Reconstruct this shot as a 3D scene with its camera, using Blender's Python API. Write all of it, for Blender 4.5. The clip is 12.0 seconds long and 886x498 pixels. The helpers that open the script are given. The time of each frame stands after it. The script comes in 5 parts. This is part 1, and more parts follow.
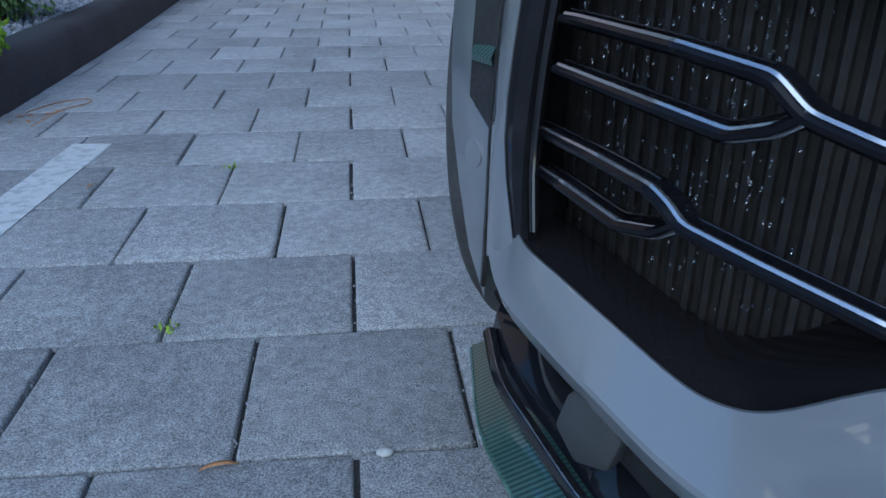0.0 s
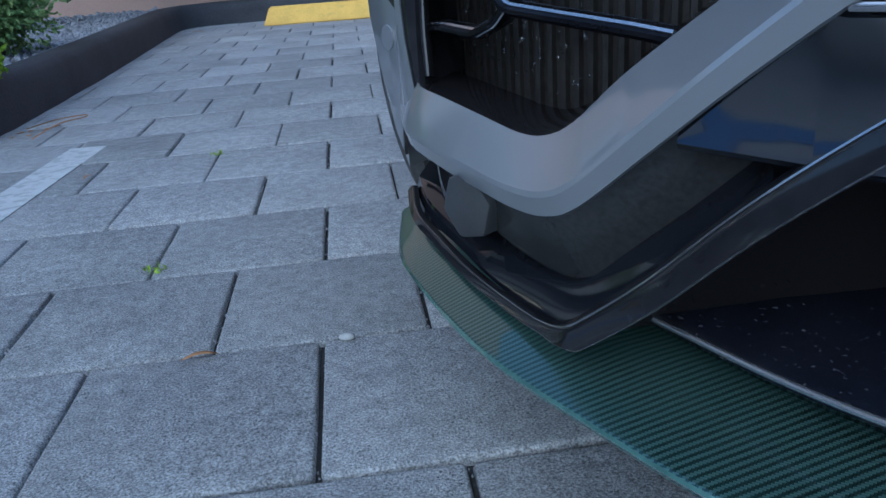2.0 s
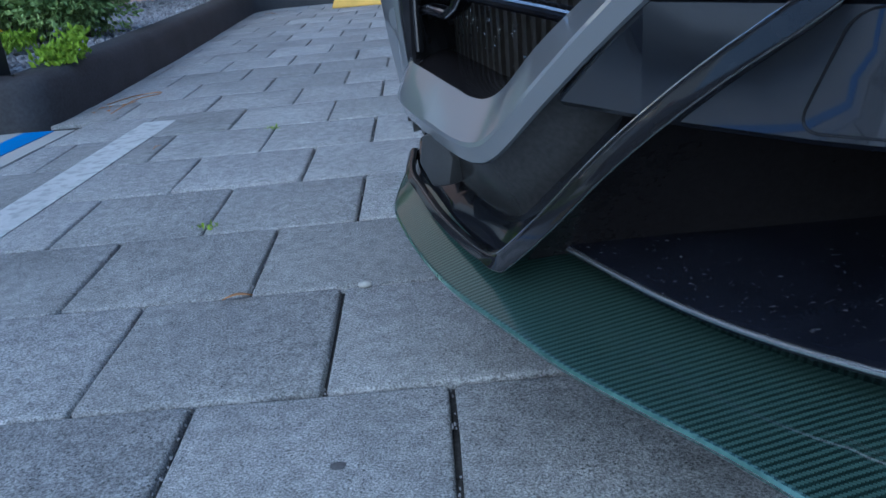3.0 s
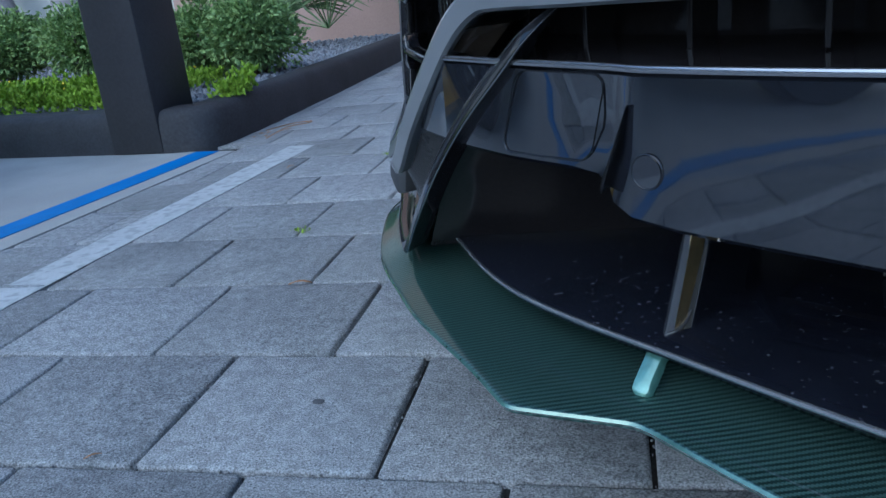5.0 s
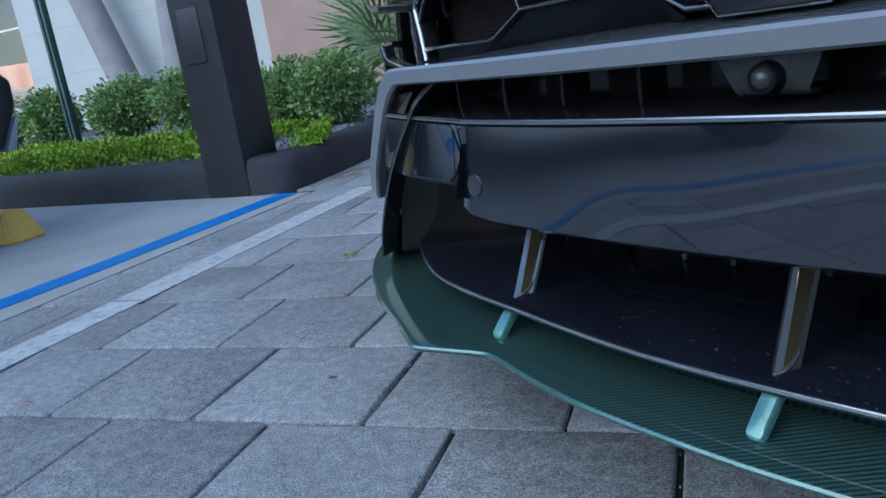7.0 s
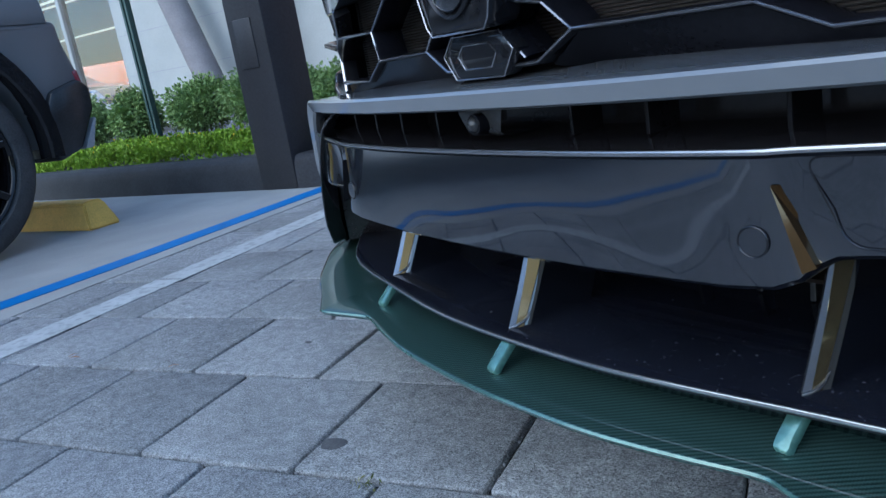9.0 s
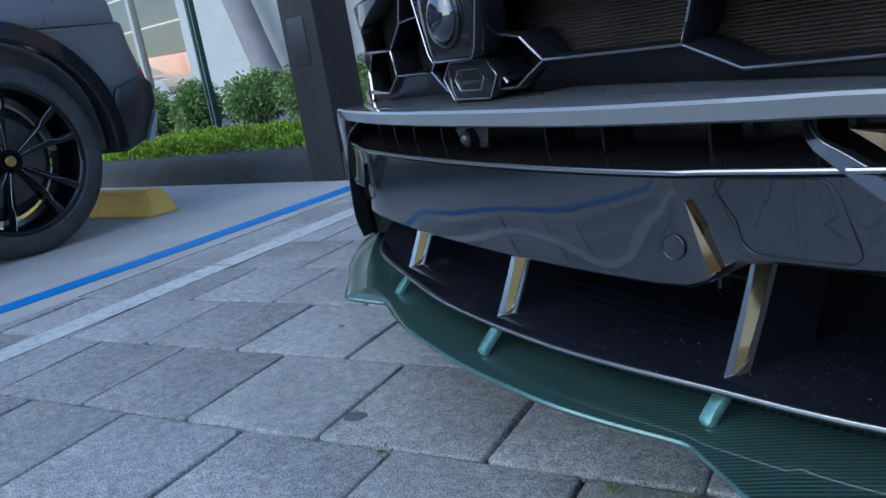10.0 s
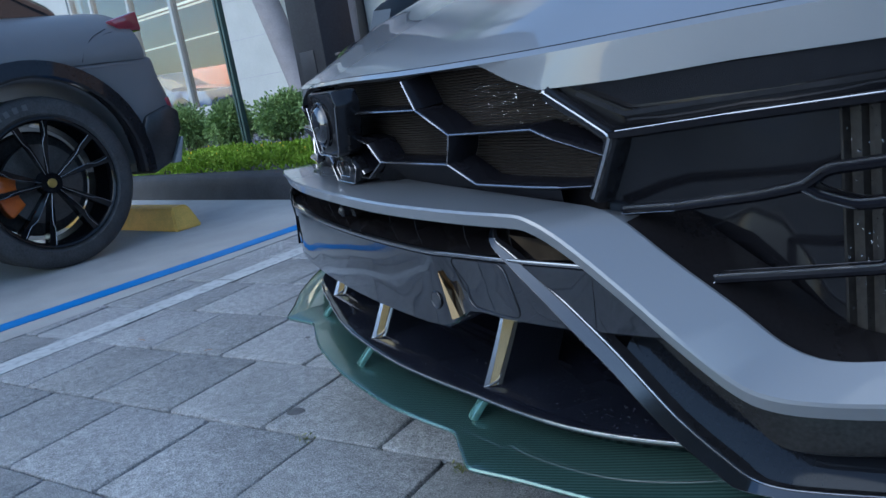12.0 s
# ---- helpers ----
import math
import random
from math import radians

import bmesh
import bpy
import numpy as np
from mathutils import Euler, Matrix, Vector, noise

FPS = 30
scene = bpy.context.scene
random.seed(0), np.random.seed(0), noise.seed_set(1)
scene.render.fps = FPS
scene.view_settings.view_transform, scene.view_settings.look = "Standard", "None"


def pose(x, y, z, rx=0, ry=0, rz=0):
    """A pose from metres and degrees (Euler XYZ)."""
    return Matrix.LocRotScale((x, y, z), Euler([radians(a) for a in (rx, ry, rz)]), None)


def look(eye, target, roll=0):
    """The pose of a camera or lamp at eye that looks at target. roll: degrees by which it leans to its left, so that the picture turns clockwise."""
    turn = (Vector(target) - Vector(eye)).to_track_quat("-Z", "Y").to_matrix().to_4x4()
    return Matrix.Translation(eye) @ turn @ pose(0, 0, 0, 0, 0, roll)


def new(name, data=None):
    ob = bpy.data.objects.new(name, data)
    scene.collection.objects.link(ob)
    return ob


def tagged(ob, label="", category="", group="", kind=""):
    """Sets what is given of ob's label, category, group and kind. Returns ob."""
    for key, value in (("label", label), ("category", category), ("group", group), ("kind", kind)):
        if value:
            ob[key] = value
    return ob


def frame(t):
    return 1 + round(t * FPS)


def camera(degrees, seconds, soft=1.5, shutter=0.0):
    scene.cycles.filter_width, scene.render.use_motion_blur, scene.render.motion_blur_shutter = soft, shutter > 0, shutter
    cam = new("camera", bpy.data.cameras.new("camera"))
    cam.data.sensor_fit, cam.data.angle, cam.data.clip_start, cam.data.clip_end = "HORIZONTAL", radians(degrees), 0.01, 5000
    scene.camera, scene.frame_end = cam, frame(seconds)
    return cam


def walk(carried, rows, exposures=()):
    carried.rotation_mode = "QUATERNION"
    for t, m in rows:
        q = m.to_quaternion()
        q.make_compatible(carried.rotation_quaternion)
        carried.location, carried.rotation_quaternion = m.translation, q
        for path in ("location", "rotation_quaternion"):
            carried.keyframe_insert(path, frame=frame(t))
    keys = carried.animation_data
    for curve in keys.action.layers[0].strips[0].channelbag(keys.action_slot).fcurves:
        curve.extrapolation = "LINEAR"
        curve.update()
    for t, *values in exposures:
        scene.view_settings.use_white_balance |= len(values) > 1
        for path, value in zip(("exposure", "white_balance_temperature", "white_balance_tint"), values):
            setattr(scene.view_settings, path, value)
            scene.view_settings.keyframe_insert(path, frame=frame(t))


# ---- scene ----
cam = camera(59.7, 12.0)
PATH = [
    (0, (0.017, -0.782, 0.625), (0.226, 1.032, -0.19), 0.3),
    (0.5, (0.051, -0.818, 0.584), (0.245, 1.027, -0.164), -1.2),
    (1, (0.069, -0.852, 0.545), (0.261, 1.006, -0.169), -2.4),
    (1.5, (0.072, -0.902, 0.517), (0.268, 0.954, -0.202), -3.6),
    (2, (0.082, -0.971, 0.504), (0.266, 0.878, -0.236), -4.4),
    (2.5, (0.113, -1.044, 0.506), (0.237, 0.8, -0.257), -4.9),
    (3, (0.163, -1.113, 0.511), (0.162, 0.735, -0.256), -5.3),
    (3.2, (0.196, -1.146, 0.51), (0.139, 0.703, -0.25), -5.3),
    (4.8, (0.421, -1.307, 0.524), (0.008, 0.534, -0.139), -6.0),
    (5, (0.443, -1.327, 0.525), (0.001, 0.515, -0.118), -6.3),
    (5.5, (0.51, -1.396, 0.525), (0.002, 0.45, -0.054), -6.4),
    (6, (0.559, -1.477, 0.533), (-0.008, 0.365, -0.002), -6.2),
    (6.5, (0.608, -1.526, 0.533), (-0.028, 0.299, 0.017), -7.4),
    (7, (0.697, -1.571, 0.54), (0.018, 0.241, 0.035), -8.6),
    (7.5, (0.796, -1.614, 0.554), (0.089, 0.191, 0.061), -8.8),
    (7.7, (0.833, -1.631, 0.557), (0.121, 0.173, 0.067), -9.0),
    (9.3, (1.079, -1.735, 0.574), (0.162, -0.031, 0.069), -9.6),
    (9.5, (1.101, -1.747, 0.582), (0.165, -0.054, 0.072), -9.7),
    (10, (1.16, -1.794, 0.594), (0.156, -0.138, 0.095), -9.4),
    (10.5, (1.239, -1.844, 0.602), (0.164, -0.229, 0.119), -9.3),
    (11, (1.35, -1.877, 0.617), (0.243, -0.279, 0.144), -9.4),
    (11.5, (1.461, -1.905, 0.651), (0.355, -0.306, 0.182), -9.4),
    (12, (1.558, -1.931, 0.698), (0.459, -0.328, 0.226), -9.4),
]
walk(cam, [(t, look(e, g, r)) for t, e, g, r in PATH], [(0.0, 1.43, 5020, 0), (5.0, 1.46, 5070, 0), (9.5, 1.50, 5270, 2), (12.0, 1.38, 5300, 2)])

# ---- light ----
world = bpy.data.worlds.new("world")
scene.world = world
world.use_nodes = True
wn = world.node_tree.nodes
sky = wn.new("ShaderNodeTexSky")
sky.sky_type = "NISHITA"
sky.sun_disc = False
sky.sun_elevation, sky.sun_rotation = radians(40), radians(207)
world.node_tree.links.new(sky.outputs[0], wn["Background"].inputs[0])
wn["Background"].inputs[1].default_value = 0.10
sun_data = bpy.data.lights.new("sun", "SUN")
sun_data.energy, sun_data.angle, sun_data.color = 0.55, radians(75), (1.0, 0.95, 0.88)
sun = new("sun", sun_data)
sun.matrix_world = look((0, 0, 10), (5.4, 10.8, 0))


# ---- materials ----
def mat(name, col, rough=0.5, metal=0.0, var=0.15, scale=8.0, fine=120.0, bump=0.0, coat=0.0, spec=0.5, col2=None, stain=None, per_obj=0.0):
    """A surface with two scales of variation, optional relief, stains and lacquer."""
    m = bpy.data.materials.new(name)
    m.use_nodes = True
    nt = m.node_tree
    b = nt.nodes["Principled BSDF"]
    b.inputs["Roughness"].default_value = rough
    b.inputs["Metallic"].default_value = metal
    b.inputs["Specular IOR Level"].default_value = spec
    b.inputs["Coat Weight"].default_value = coat
    b.inputs["Coat Roughness"].default_value = 0.03
    tc = nt.nodes.new("ShaderNodeTexCoord")
    geo = nt.nodes.new("ShaderNodeNewGeometry")
    n1 = nt.nodes.new("ShaderNodeTexNoise")
    n1.inputs["Scale"].default_value, n1.inputs["Detail"].default_value = scale, 6
    n2 = nt.nodes.new("ShaderNodeTexNoise")
    n2.inputs["Scale"].default_value, n2.inputs["Detail"].default_value = fine, 4
    for n in (n1, n2):
        nt.links.new(geo.outputs["Position"], n.inputs["Vector"])
    ramp = nt.nodes.new("ShaderNodeMix")
    ramp.data_type = "RGBA"
    ramp.inputs[6].default_value = (*[c * (1 - var) for c in col], 1)
    ramp.inputs[7].default_value = (*(col2 or [min(1, c * (1 + var)) for c in col]), 1)
    add = nt.nodes.new("ShaderNodeMath")
    add.operation = "ADD"
    half = nt.nodes.new("ShaderNodeMath")
    half.operation, half.inputs[1].default_value = "MULTIPLY_ADD", 0.5
    half.inputs[2].default_value = 0.0
    nt.links.new(n1.outputs[0], add.inputs[0])
    nt.links.new(n2.outputs[0], add.inputs[1])
    nt.links.new(add.outputs[0], half.inputs[0])
    mr = nt.nodes.new("ShaderNodeMapRange")
    mr.inputs[1].default_value, mr.inputs[2].default_value = 0.36, 0.64
    nt.links.new(half.outputs[0], mr.inputs[0])
    fac = mr.outputs[0]
    if per_obj:
        oi = nt.nodes.new("ShaderNodeObjectInfo")
        k = nt.nodes.new("ShaderNodeMath")
        k.operation, k.inputs[1].default_value, k.inputs[2].default_value = "MULTIPLY_ADD", per_obj, -per_obj / 2
        s = nt.nodes.new("ShaderNodeMath")
        s.operation, s.use_clamp = "ADD", True
        nt.links.new(oi.outputs["Random"], k.inputs[0])
        nt.links.new(k.outputs[0], s.inputs[0])
        nt.links.new(fac, s.inputs[1])
        fac = s.outputs[0]
    nt.links.new(fac, ramp.inputs[0])
    out = ramp.outputs[2]
    if stain:
        n3 = nt.nodes.new("ShaderNodeTexNoise")
        n3.inputs["Scale"].default_value, n3.inputs["Detail"].default_value = stain[1], 5
        nt.links.new(geo.outputs["Position"], n3.inputs["Vector"])
        r3 = nt.nodes.new("ShaderNodeMapRange")
        r3.inputs[1].default_value, r3.inputs[2].default_value, r3.inputs[4].default_value = stain[2], stain[3], stain[4]
        nt.links.new(n3.outputs[0], r3.inputs[0])
        mx = nt.nodes.new("ShaderNodeMix")
        mx.data_type = "RGBA"
        mx.inputs[7].default_value = (*stain[0], 1)
        nt.links.new(r3.outputs[0], mx.inputs[0])
        nt.links.new(out, mx.inputs[6])
        out = mx.outputs[2]
    nt.links.new(out, b.inputs["Base Color"])
    if bump:
        bp = nt.nodes.new("ShaderNodeBump")
        bp.inputs["Strength"].default_value, bp.inputs["Distance"].default_value = 0.8, bump
        nt.links.new(half.outputs[0], bp.inputs["Height"])
        nt.links.new(bp.outputs[0], b.inputs["Normal"])
    return m


def paver_mat():
    """Blasted grey concrete: cloudy tone, dark mottling, sharp sand grains and pale chips."""
    m = bpy.data.materials.new("paver_concrete")
    m.use_nodes = True
    nt = m.node_tree
    b = nt.nodes["Principled BSDF"]
    b.inputs["Roughness"].default_value, b.inputs["Specular IOR Level"].default_value = 0.88, 0.25
    geo = nt.nodes.new("ShaderNodeNewGeometry")
    oi = nt.nodes.new("ShaderNodeObjectInfo")

    def noise_node(scale, detail, rough=0.6):
        n = nt.nodes.new("ShaderNodeTexNoise")
        n.inputs["Scale"].default_value, n.inputs["Detail"].default_value, n.inputs["Roughness"].default_value = scale, detail, rough
        nt.links.new(geo.outputs["Position"], n.inputs["Vector"])
        return n.outputs[0]

    def ranged(v, lo, hi, to_lo, to_hi):
        r = nt.nodes.new("ShaderNodeMapRange")
        for k, x in enumerate((lo, hi, to_lo, to_hi)):
            r.inputs[k + 1].default_value = x
        nt.links.new(v, r.inputs[0])
        return r.outputs[0]

    def mul(x, y):
        n = nt.nodes.new("ShaderNodeMath")
        n.operation = "MULTIPLY"
        for k, v in enumerate((x, y)):
            if isinstance(v, (int, float)):
                n.inputs[k].default_value = v
            else:
                nt.links.new(v, n.inputs[k])
        return n.outputs[0]

    cloud = ranged(noise_node(4.0, 5), 0.35, 0.65, 0.90, 1.06)
    mottle = ranged(noise_node(42.0, 7, 0.75), 0.40, 0.62, 0.74, 1.12)
    grain_src = noise_node(360.0, 4, 0.75)
    grain = ranged(grain_src, 0.38, 0.62, 0.42, 1.54)
    vo = nt.nodes.new("ShaderNodeTexVoronoi")
    vo.inputs["Scale"].default_value = 210.0
    nt.links.new(geo.outputs["Position"], vo.inputs["Vector"])
    chips = ranged(vo.outputs["Distance"], 0.10, 0.24, 1.28, 1.0)
    tone = ranged(oi.outputs["Random"], 0, 1, 0.86, 1.13)
    vp = nt.nodes.new("ShaderNodeTexVoronoi")
    vp.inputs["Scale"].default_value = 150.0
    nt.links.new(geo.outputs["Position"], vp.inputs["Vector"])
    hole = ranged(vp.outputs["Distance"], 0.16, 0.30, 1.0, 0.0)
    where = ranged(noise_node(16.0, 5, 0.7), 0.47, 0.60, 0.0, 0.62)
    pits = ranged(mul(hole, where), 0.0, 1.0, 1.0, 0.0)
    blotch = ranged(noise_node(2.6, 6, 0.7), 0.50, 0.68, 1.0, 0.80)
    f = mul(mul(mul(cloud, mottle), mul(grain, tone)), mul(chips, mul(mul(pits, blotch), 0.345)))
    col = nt.nodes.new("ShaderNodeCombineColor")
    nt.links.new(mul(f, 0.985), col.inputs[0])
    nt.links.new(f, col.inputs[1])
    nt.links.new(mul(f, 1.015), col.inputs[2])
    nt.links.new(col.outputs[0], b.inputs["Base Color"])
    bp = nt.nodes.new("ShaderNodeBump")
    bp.inputs["Strength"].default_value, bp.inputs["Distance"].default_value = 0.9, 0.0022
    nt.links.new(grain_src, bp.inputs["Height"])
    bp2 = nt.nodes.new("ShaderNodeBump")
    bp2.inputs["Strength"].default_value, bp2.inputs["Distance"].default_value = 0.5, 0.004
    nt.links.new(mul(mottle, pits), bp2.inputs["Height"])
    nt.links.new(bp.outputs[0], bp2.inputs["Normal"])
    nt.links.new(bp2.outputs[0], b.inputs["Normal"])
    return m


PAVER = paver_mat()
SAND = mat("joint_sand", (0.055, 0.053, 0.052), 0.95, var=0.4, scale=12, fine=200, bump=0.003, spec=0.1)
CONCRETE = mat("concrete_slab", (0.37, 0.37, 0.36), 0.9, var=0.14, scale=4, fine=180, bump=0.002, spec=0.2, stain=((0.27, 0.27, 0.27), 2.0, 0.55, 0.7, 0.5))
ASPHALT = mat("lot_concrete", (0.34, 0.32, 0.29), 0.9, var=0.2, scale=6, fine=200, bump=0.003, spec=0.2)
WHITE_PAINT = mat("white_line_paint", (0.47, 0.485, 0.49), 0.7, var=0.12, scale=14, fine=220, bump=0.002, spec=0.3, stain=((0.30, 0.31, 0.32), 34, 0.50, 0.62, 0.75))
BLUE_PAINT = mat("blue_line_paint", (0.02, 0.17, 0.48), 0.65, var=0.15, scale=14, fine=220, bump=0.001, spec=0.3)
YELLOW = mat("yellow_kerb_paint", (0.72, 0.45, 0.10), 0.7, var=0.14, scale=10, fine=120, bump=0.002, spec=0.3, stain=((0.3, 0.22, 0.08), 8, 0.6, 0.78, 0.6))
KERB = mat("charcoal_kerb_paint", (0.042, 0.042, 0.047), 0.75, var=0.25, scale=6, fine=90, bump=0.003, spec=0.3)
PILLAR = mat("charcoal_render", (0.030, 0.029, 0.033), 0.55, var=0.2, scale=5, fine=80, bump=0.001, spec=0.4)
WALL = mat("white_render", (0.43, 0.43, 0.42), 0.85, var=0.06, scale=3, fine=60, bump=0.001, spec=0.2)
BROWN = mat("brown_render", (0.34, 0.23, 0.19), 0.85, var=0.08, scale=3, fine=60, spec=0.2)
MAUVE = mat("grey_beam_paint", (0.36, 0.35, 0.39), 0.7, var=0.08, scale=4, fine=60, spec=0.3)
GREENPOST = mat("green_post_paint", (0.03, 0.065, 0.06), 0.5, var=0.2, scale=8, fine=100, spec=0.4)
SOIL = mat("soil", (0.10, 0.095, 0.09), 0.95, var=0.4, scale=14, fine=150, bump=0.01, spec=0.1)
GRAVEL = mat("grey_gravel", (0.22, 0.22, 0.235), 0.85, var=0.5, scale=30, fine=90, bump=0.002, spec=0.3)
LEAF_LIME = mat("groundcover_leaf", (0.20, 0.32, 0.02), 0.6, var=0.4, scale=9, fine=60, spec=0.3, col2=(0.34, 0.50, 0.04))
LEAF_BOX = mat("hedge_leaf", (0.15, 0.25, 0.08), 0.55, var=0.4, scale=9, fine=60, spec=0.3, col2=(0.34, 0.46, 0.16))
LEAF_PALM = mat("palm_leaf", (0.13, 0.22, 0.09), 0.5, var=0.4, scale=5, fine=40, spec=0.3, col2=(0.26, 0.34, 0.15))
BARK = mat("bark", (0.16, 0.13, 0.11), 0.9, var=0.3, scale=20, fine=90, bump=0.004, spec=0.2)
LEAF_DRY = mat("weed_leaf", (0.12, 0.17, 0.04), 0.6, var=0.4, scale=30, fine=90, spec=0.3, col2=(0.30, 0.30, 0.12))
FLOWER = mat("yellow_petal", (0.75, 0.55, 0.03), 0.6, var=0.1, spec=0.3)
DRYLEAF = mat("dry_leaf", (0.32, 0.17, 0.08), 0.8, var=0.3, scale=60, fine=200, spec=0.2)
SILVER = mat("grey_car_paint", (0.172, 0.181, 0.198), 0.36, metal=0.10, var=0.015, scale=2, fine=900, coat=1.0)
GLOSS = mat("gloss_black_plastic", (0.013, 0.013, 0.015), 0.08, var=0.3, scale=6, fine=60, coat=0.0, spec=0.35)
HEXBLACK = mat("black_honeycomb_plastic", (0.006, 0.006, 0.008), 0.16, var=0.3, scale=10, fine=200, spec=0.15)
PANEL = mat("piano_black_panel", (0.009, 0.010, 0.014), 0.05, var=0.1, scale=4, fine=60, coat=1.0, spec=0.3)
RECESS = mat("black_recess_plastic", (0.008, 0.009, 0.012), 0.07, var=0.1, scale=10, fine=200, spec=0.36)
SENSOR = mat("grey_sensor_plastic", (0.040, 0.041, 0.044), 0.42, var=0.15, scale=20, fine=300, spec=0.4)
# bright metal for beads that paint sky highlights on black plastic edges
EDGE_HIGHLIGHT = mat("painted_edge_highlight", (0.36, 0.37, 0.40), 0.14, metal=0.8, var=0.05)
SATIN = mat("satin_black_plastic", (0.028, 0.028, 0.029), 0.22, var=0.3, scale=10, fine=200, spec=0.4)
CAVITY = mat("dusty_black_plastic", (0.032, 0.031, 0.032), 0.4, var=0.5, scale=10, fine=80, spec=0.25)
SHELF = mat("dusty_gloss_shelf", (0.007, 0.008, 0.013), 0.07, var=0.3, scale=8, fine=60, spec=0.45, stain=((0.16, 0.16, 0.18), 210, 0.65, 0.74, 0.36))
COOLER = mat("cooler_fins", (0.030, 0.027, 0.025), 0.5, metal=0.4, var=0.4, scale=12, fine=140, bump=0.001)
DUCT = mat("smooth_duct_plastic", (0.011, 0.010, 0.011), 0.12, var=0.2, scale=10, fine=200, spec=0.22)
GRILLE_GLOSS = mat("polished_grille_plastic", (0.008, 0.008, 0.010), 0.10, var=0.2, scale=10, fine=200, spec=0.45)
RADIATOR = mat("radiator_fins", (0.032, 0.024, 0.020), 0.55, metal=0.5, var=0.4, scale=12, fine=140, bump=0.001)
# bright metal for painted edge highlights, also for fin feet and headlight strips
GLINT_TRIM = mat("glint_and_trim_metal", (0.31, 0.31, 0.33), 0.17, metal=0.85, var=0.05)
FIN_EDGE = mat("polished_fin_edge", (0.25, 0.26, 0.30), 0.26, metal=0.9, var=0.04)
# gold tint paints a warm reflection onto the fins' polished side faces
FIN_WARM_TINT = mat("warm_tinted_fin", (0.88, 0.68, 0.36), 0.08, metal=0.95, var=0.04)
BLADE_SHEEN = mat("blade_sky_sheen", (0.030, 0.036, 0.048), 0.10, metal=0.9, var=0.04)
GROOVE = mat("panel_groove_edge", (0.045, 0.045, 0.05), 0.2, metal=0.7, var=0.05)
# brown tint puts a tan reflection into the facets beside the blades
CORNER_REFLECTION = mat("tan_reflection_facet", (0.045, 0.034, 0.024), 0.12, metal=0.9, var=0.3, scale=40)
# warm metal colour paints a tan reflection, on the right facet only
FACET_REFLECTION = mat("warm_reflection_facet", (0.24, 0.15, 0.075), 0.07, metal=0.95, var=0.04)
LIP_GLINT = mat("green_edge_glint", (0.09, 0.175, 0.145), 0.22, metal=0.4, var=0.2, scale=30, coat=1.0)
RIB_SHEEN = mat("green_lacquer_sheen", (0.11, 0.23, 0.195), 0.24, metal=0.5, var=0.2, scale=30, coat=1.0)
SILVER.node_tree.nodes["Principled BSDF"].inputs["Coat IOR"].default_value = 1.5
PANEL.node_tree.nodes["Principled BSDF"].inputs["Coat IOR"].default_value = 1.82
PANEL.node_tree.nodes["Principled BSDF"].inputs["Coat Roughness"].default_value = 0.03
_nt = PANEL.node_tree
_w = _nt.nodes.new("ShaderNodeTexNoise")
_w.inputs["Scale"].default_value, _w.inputs["Detail"].default_value = 7.0, 0.0
_g = _nt.nodes.new("ShaderNodeNewGeometry")
_b = _nt.nodes.new("ShaderNodeBump")
_b.inputs["Strength"].default_value, _b.inputs["Distance"].default_value = 1.0, 0.0044
_nt.links.new(_g.outputs["Position"], _w.inputs["Vector"])
_nt.links.new(_w.outputs[0], _b.inputs["Height"])
_nt.links.new(_b.outputs[0], _nt.nodes["Principled BSDF"].inputs["Coat Normal"])
TRUNK = mat("palm_trunk", (0.25, 0.23, 0.24), 0.8, var=0.12, scale=5, fine=60, bump=0.003, spec=0.2)
RUBBER = mat("tyre_rubber", (0.058, 0.057, 0.057), 0.65, var=0.3, scale=12, fine=120, bump=0.0006, spec=0.3)
RIM = mat("gloss_black_alloy", (0.006, 0.006, 0.007), 0.10, var=0.2, spec=0.35)
ORANGE = mat("orange_caliper", (0.75, 0.16, 0.015), 0.35, var=0.1, coat=0.5)
DISC = mat("brake_disc", (0.13, 0.125, 0.12), 0.4, metal=0.8, var=0.2, scale=20)
MATTGREY = mat("matt_grey_wrap", (0.165, 0.167, 0.174), 0.42, metal=0.3, var=0.08, scale=4, fine=400, spec=0.5)
CONCRETE_TRIM = mat("pale_diffuser_plastic", (0.30, 0.30, 0.31), 0.45, var=0.1)
GOLD = mat("brass_emblem", (0.7, 0.5, 0.15), 0.3, metal=0.9, var=0.1)
TYREGREY = mat("tyre_lettering", (0.10, 0.10, 0.10), 0.7, var=0.1)
REDLAMP = mat("red_lamp_lens", (0.24, 0.03, 0.045), 0.12, var=0.1, coat=1.0)


def glass_mat(name, tint=(1, 1, 1), rough=0.0):
    m = bpy.data.materials.new(name)
    m.use_nodes = True
    b = m.node_tree.nodes["Principled BSDF"]
    b.inputs["Base Color"].default_value = (*tint, 1)
    b.inputs["Roughness"].default_value = rough
    b.inputs["Transmission Weight"].default_value = 1.0
    b.inputs["IOR"].default_value = 1.45
    return m


GLASS = glass_mat("window_glass", (0.9, 0.95, 0.95))
LENS = glass_mat("lens_glass", (0.8, 0.85, 0.9))


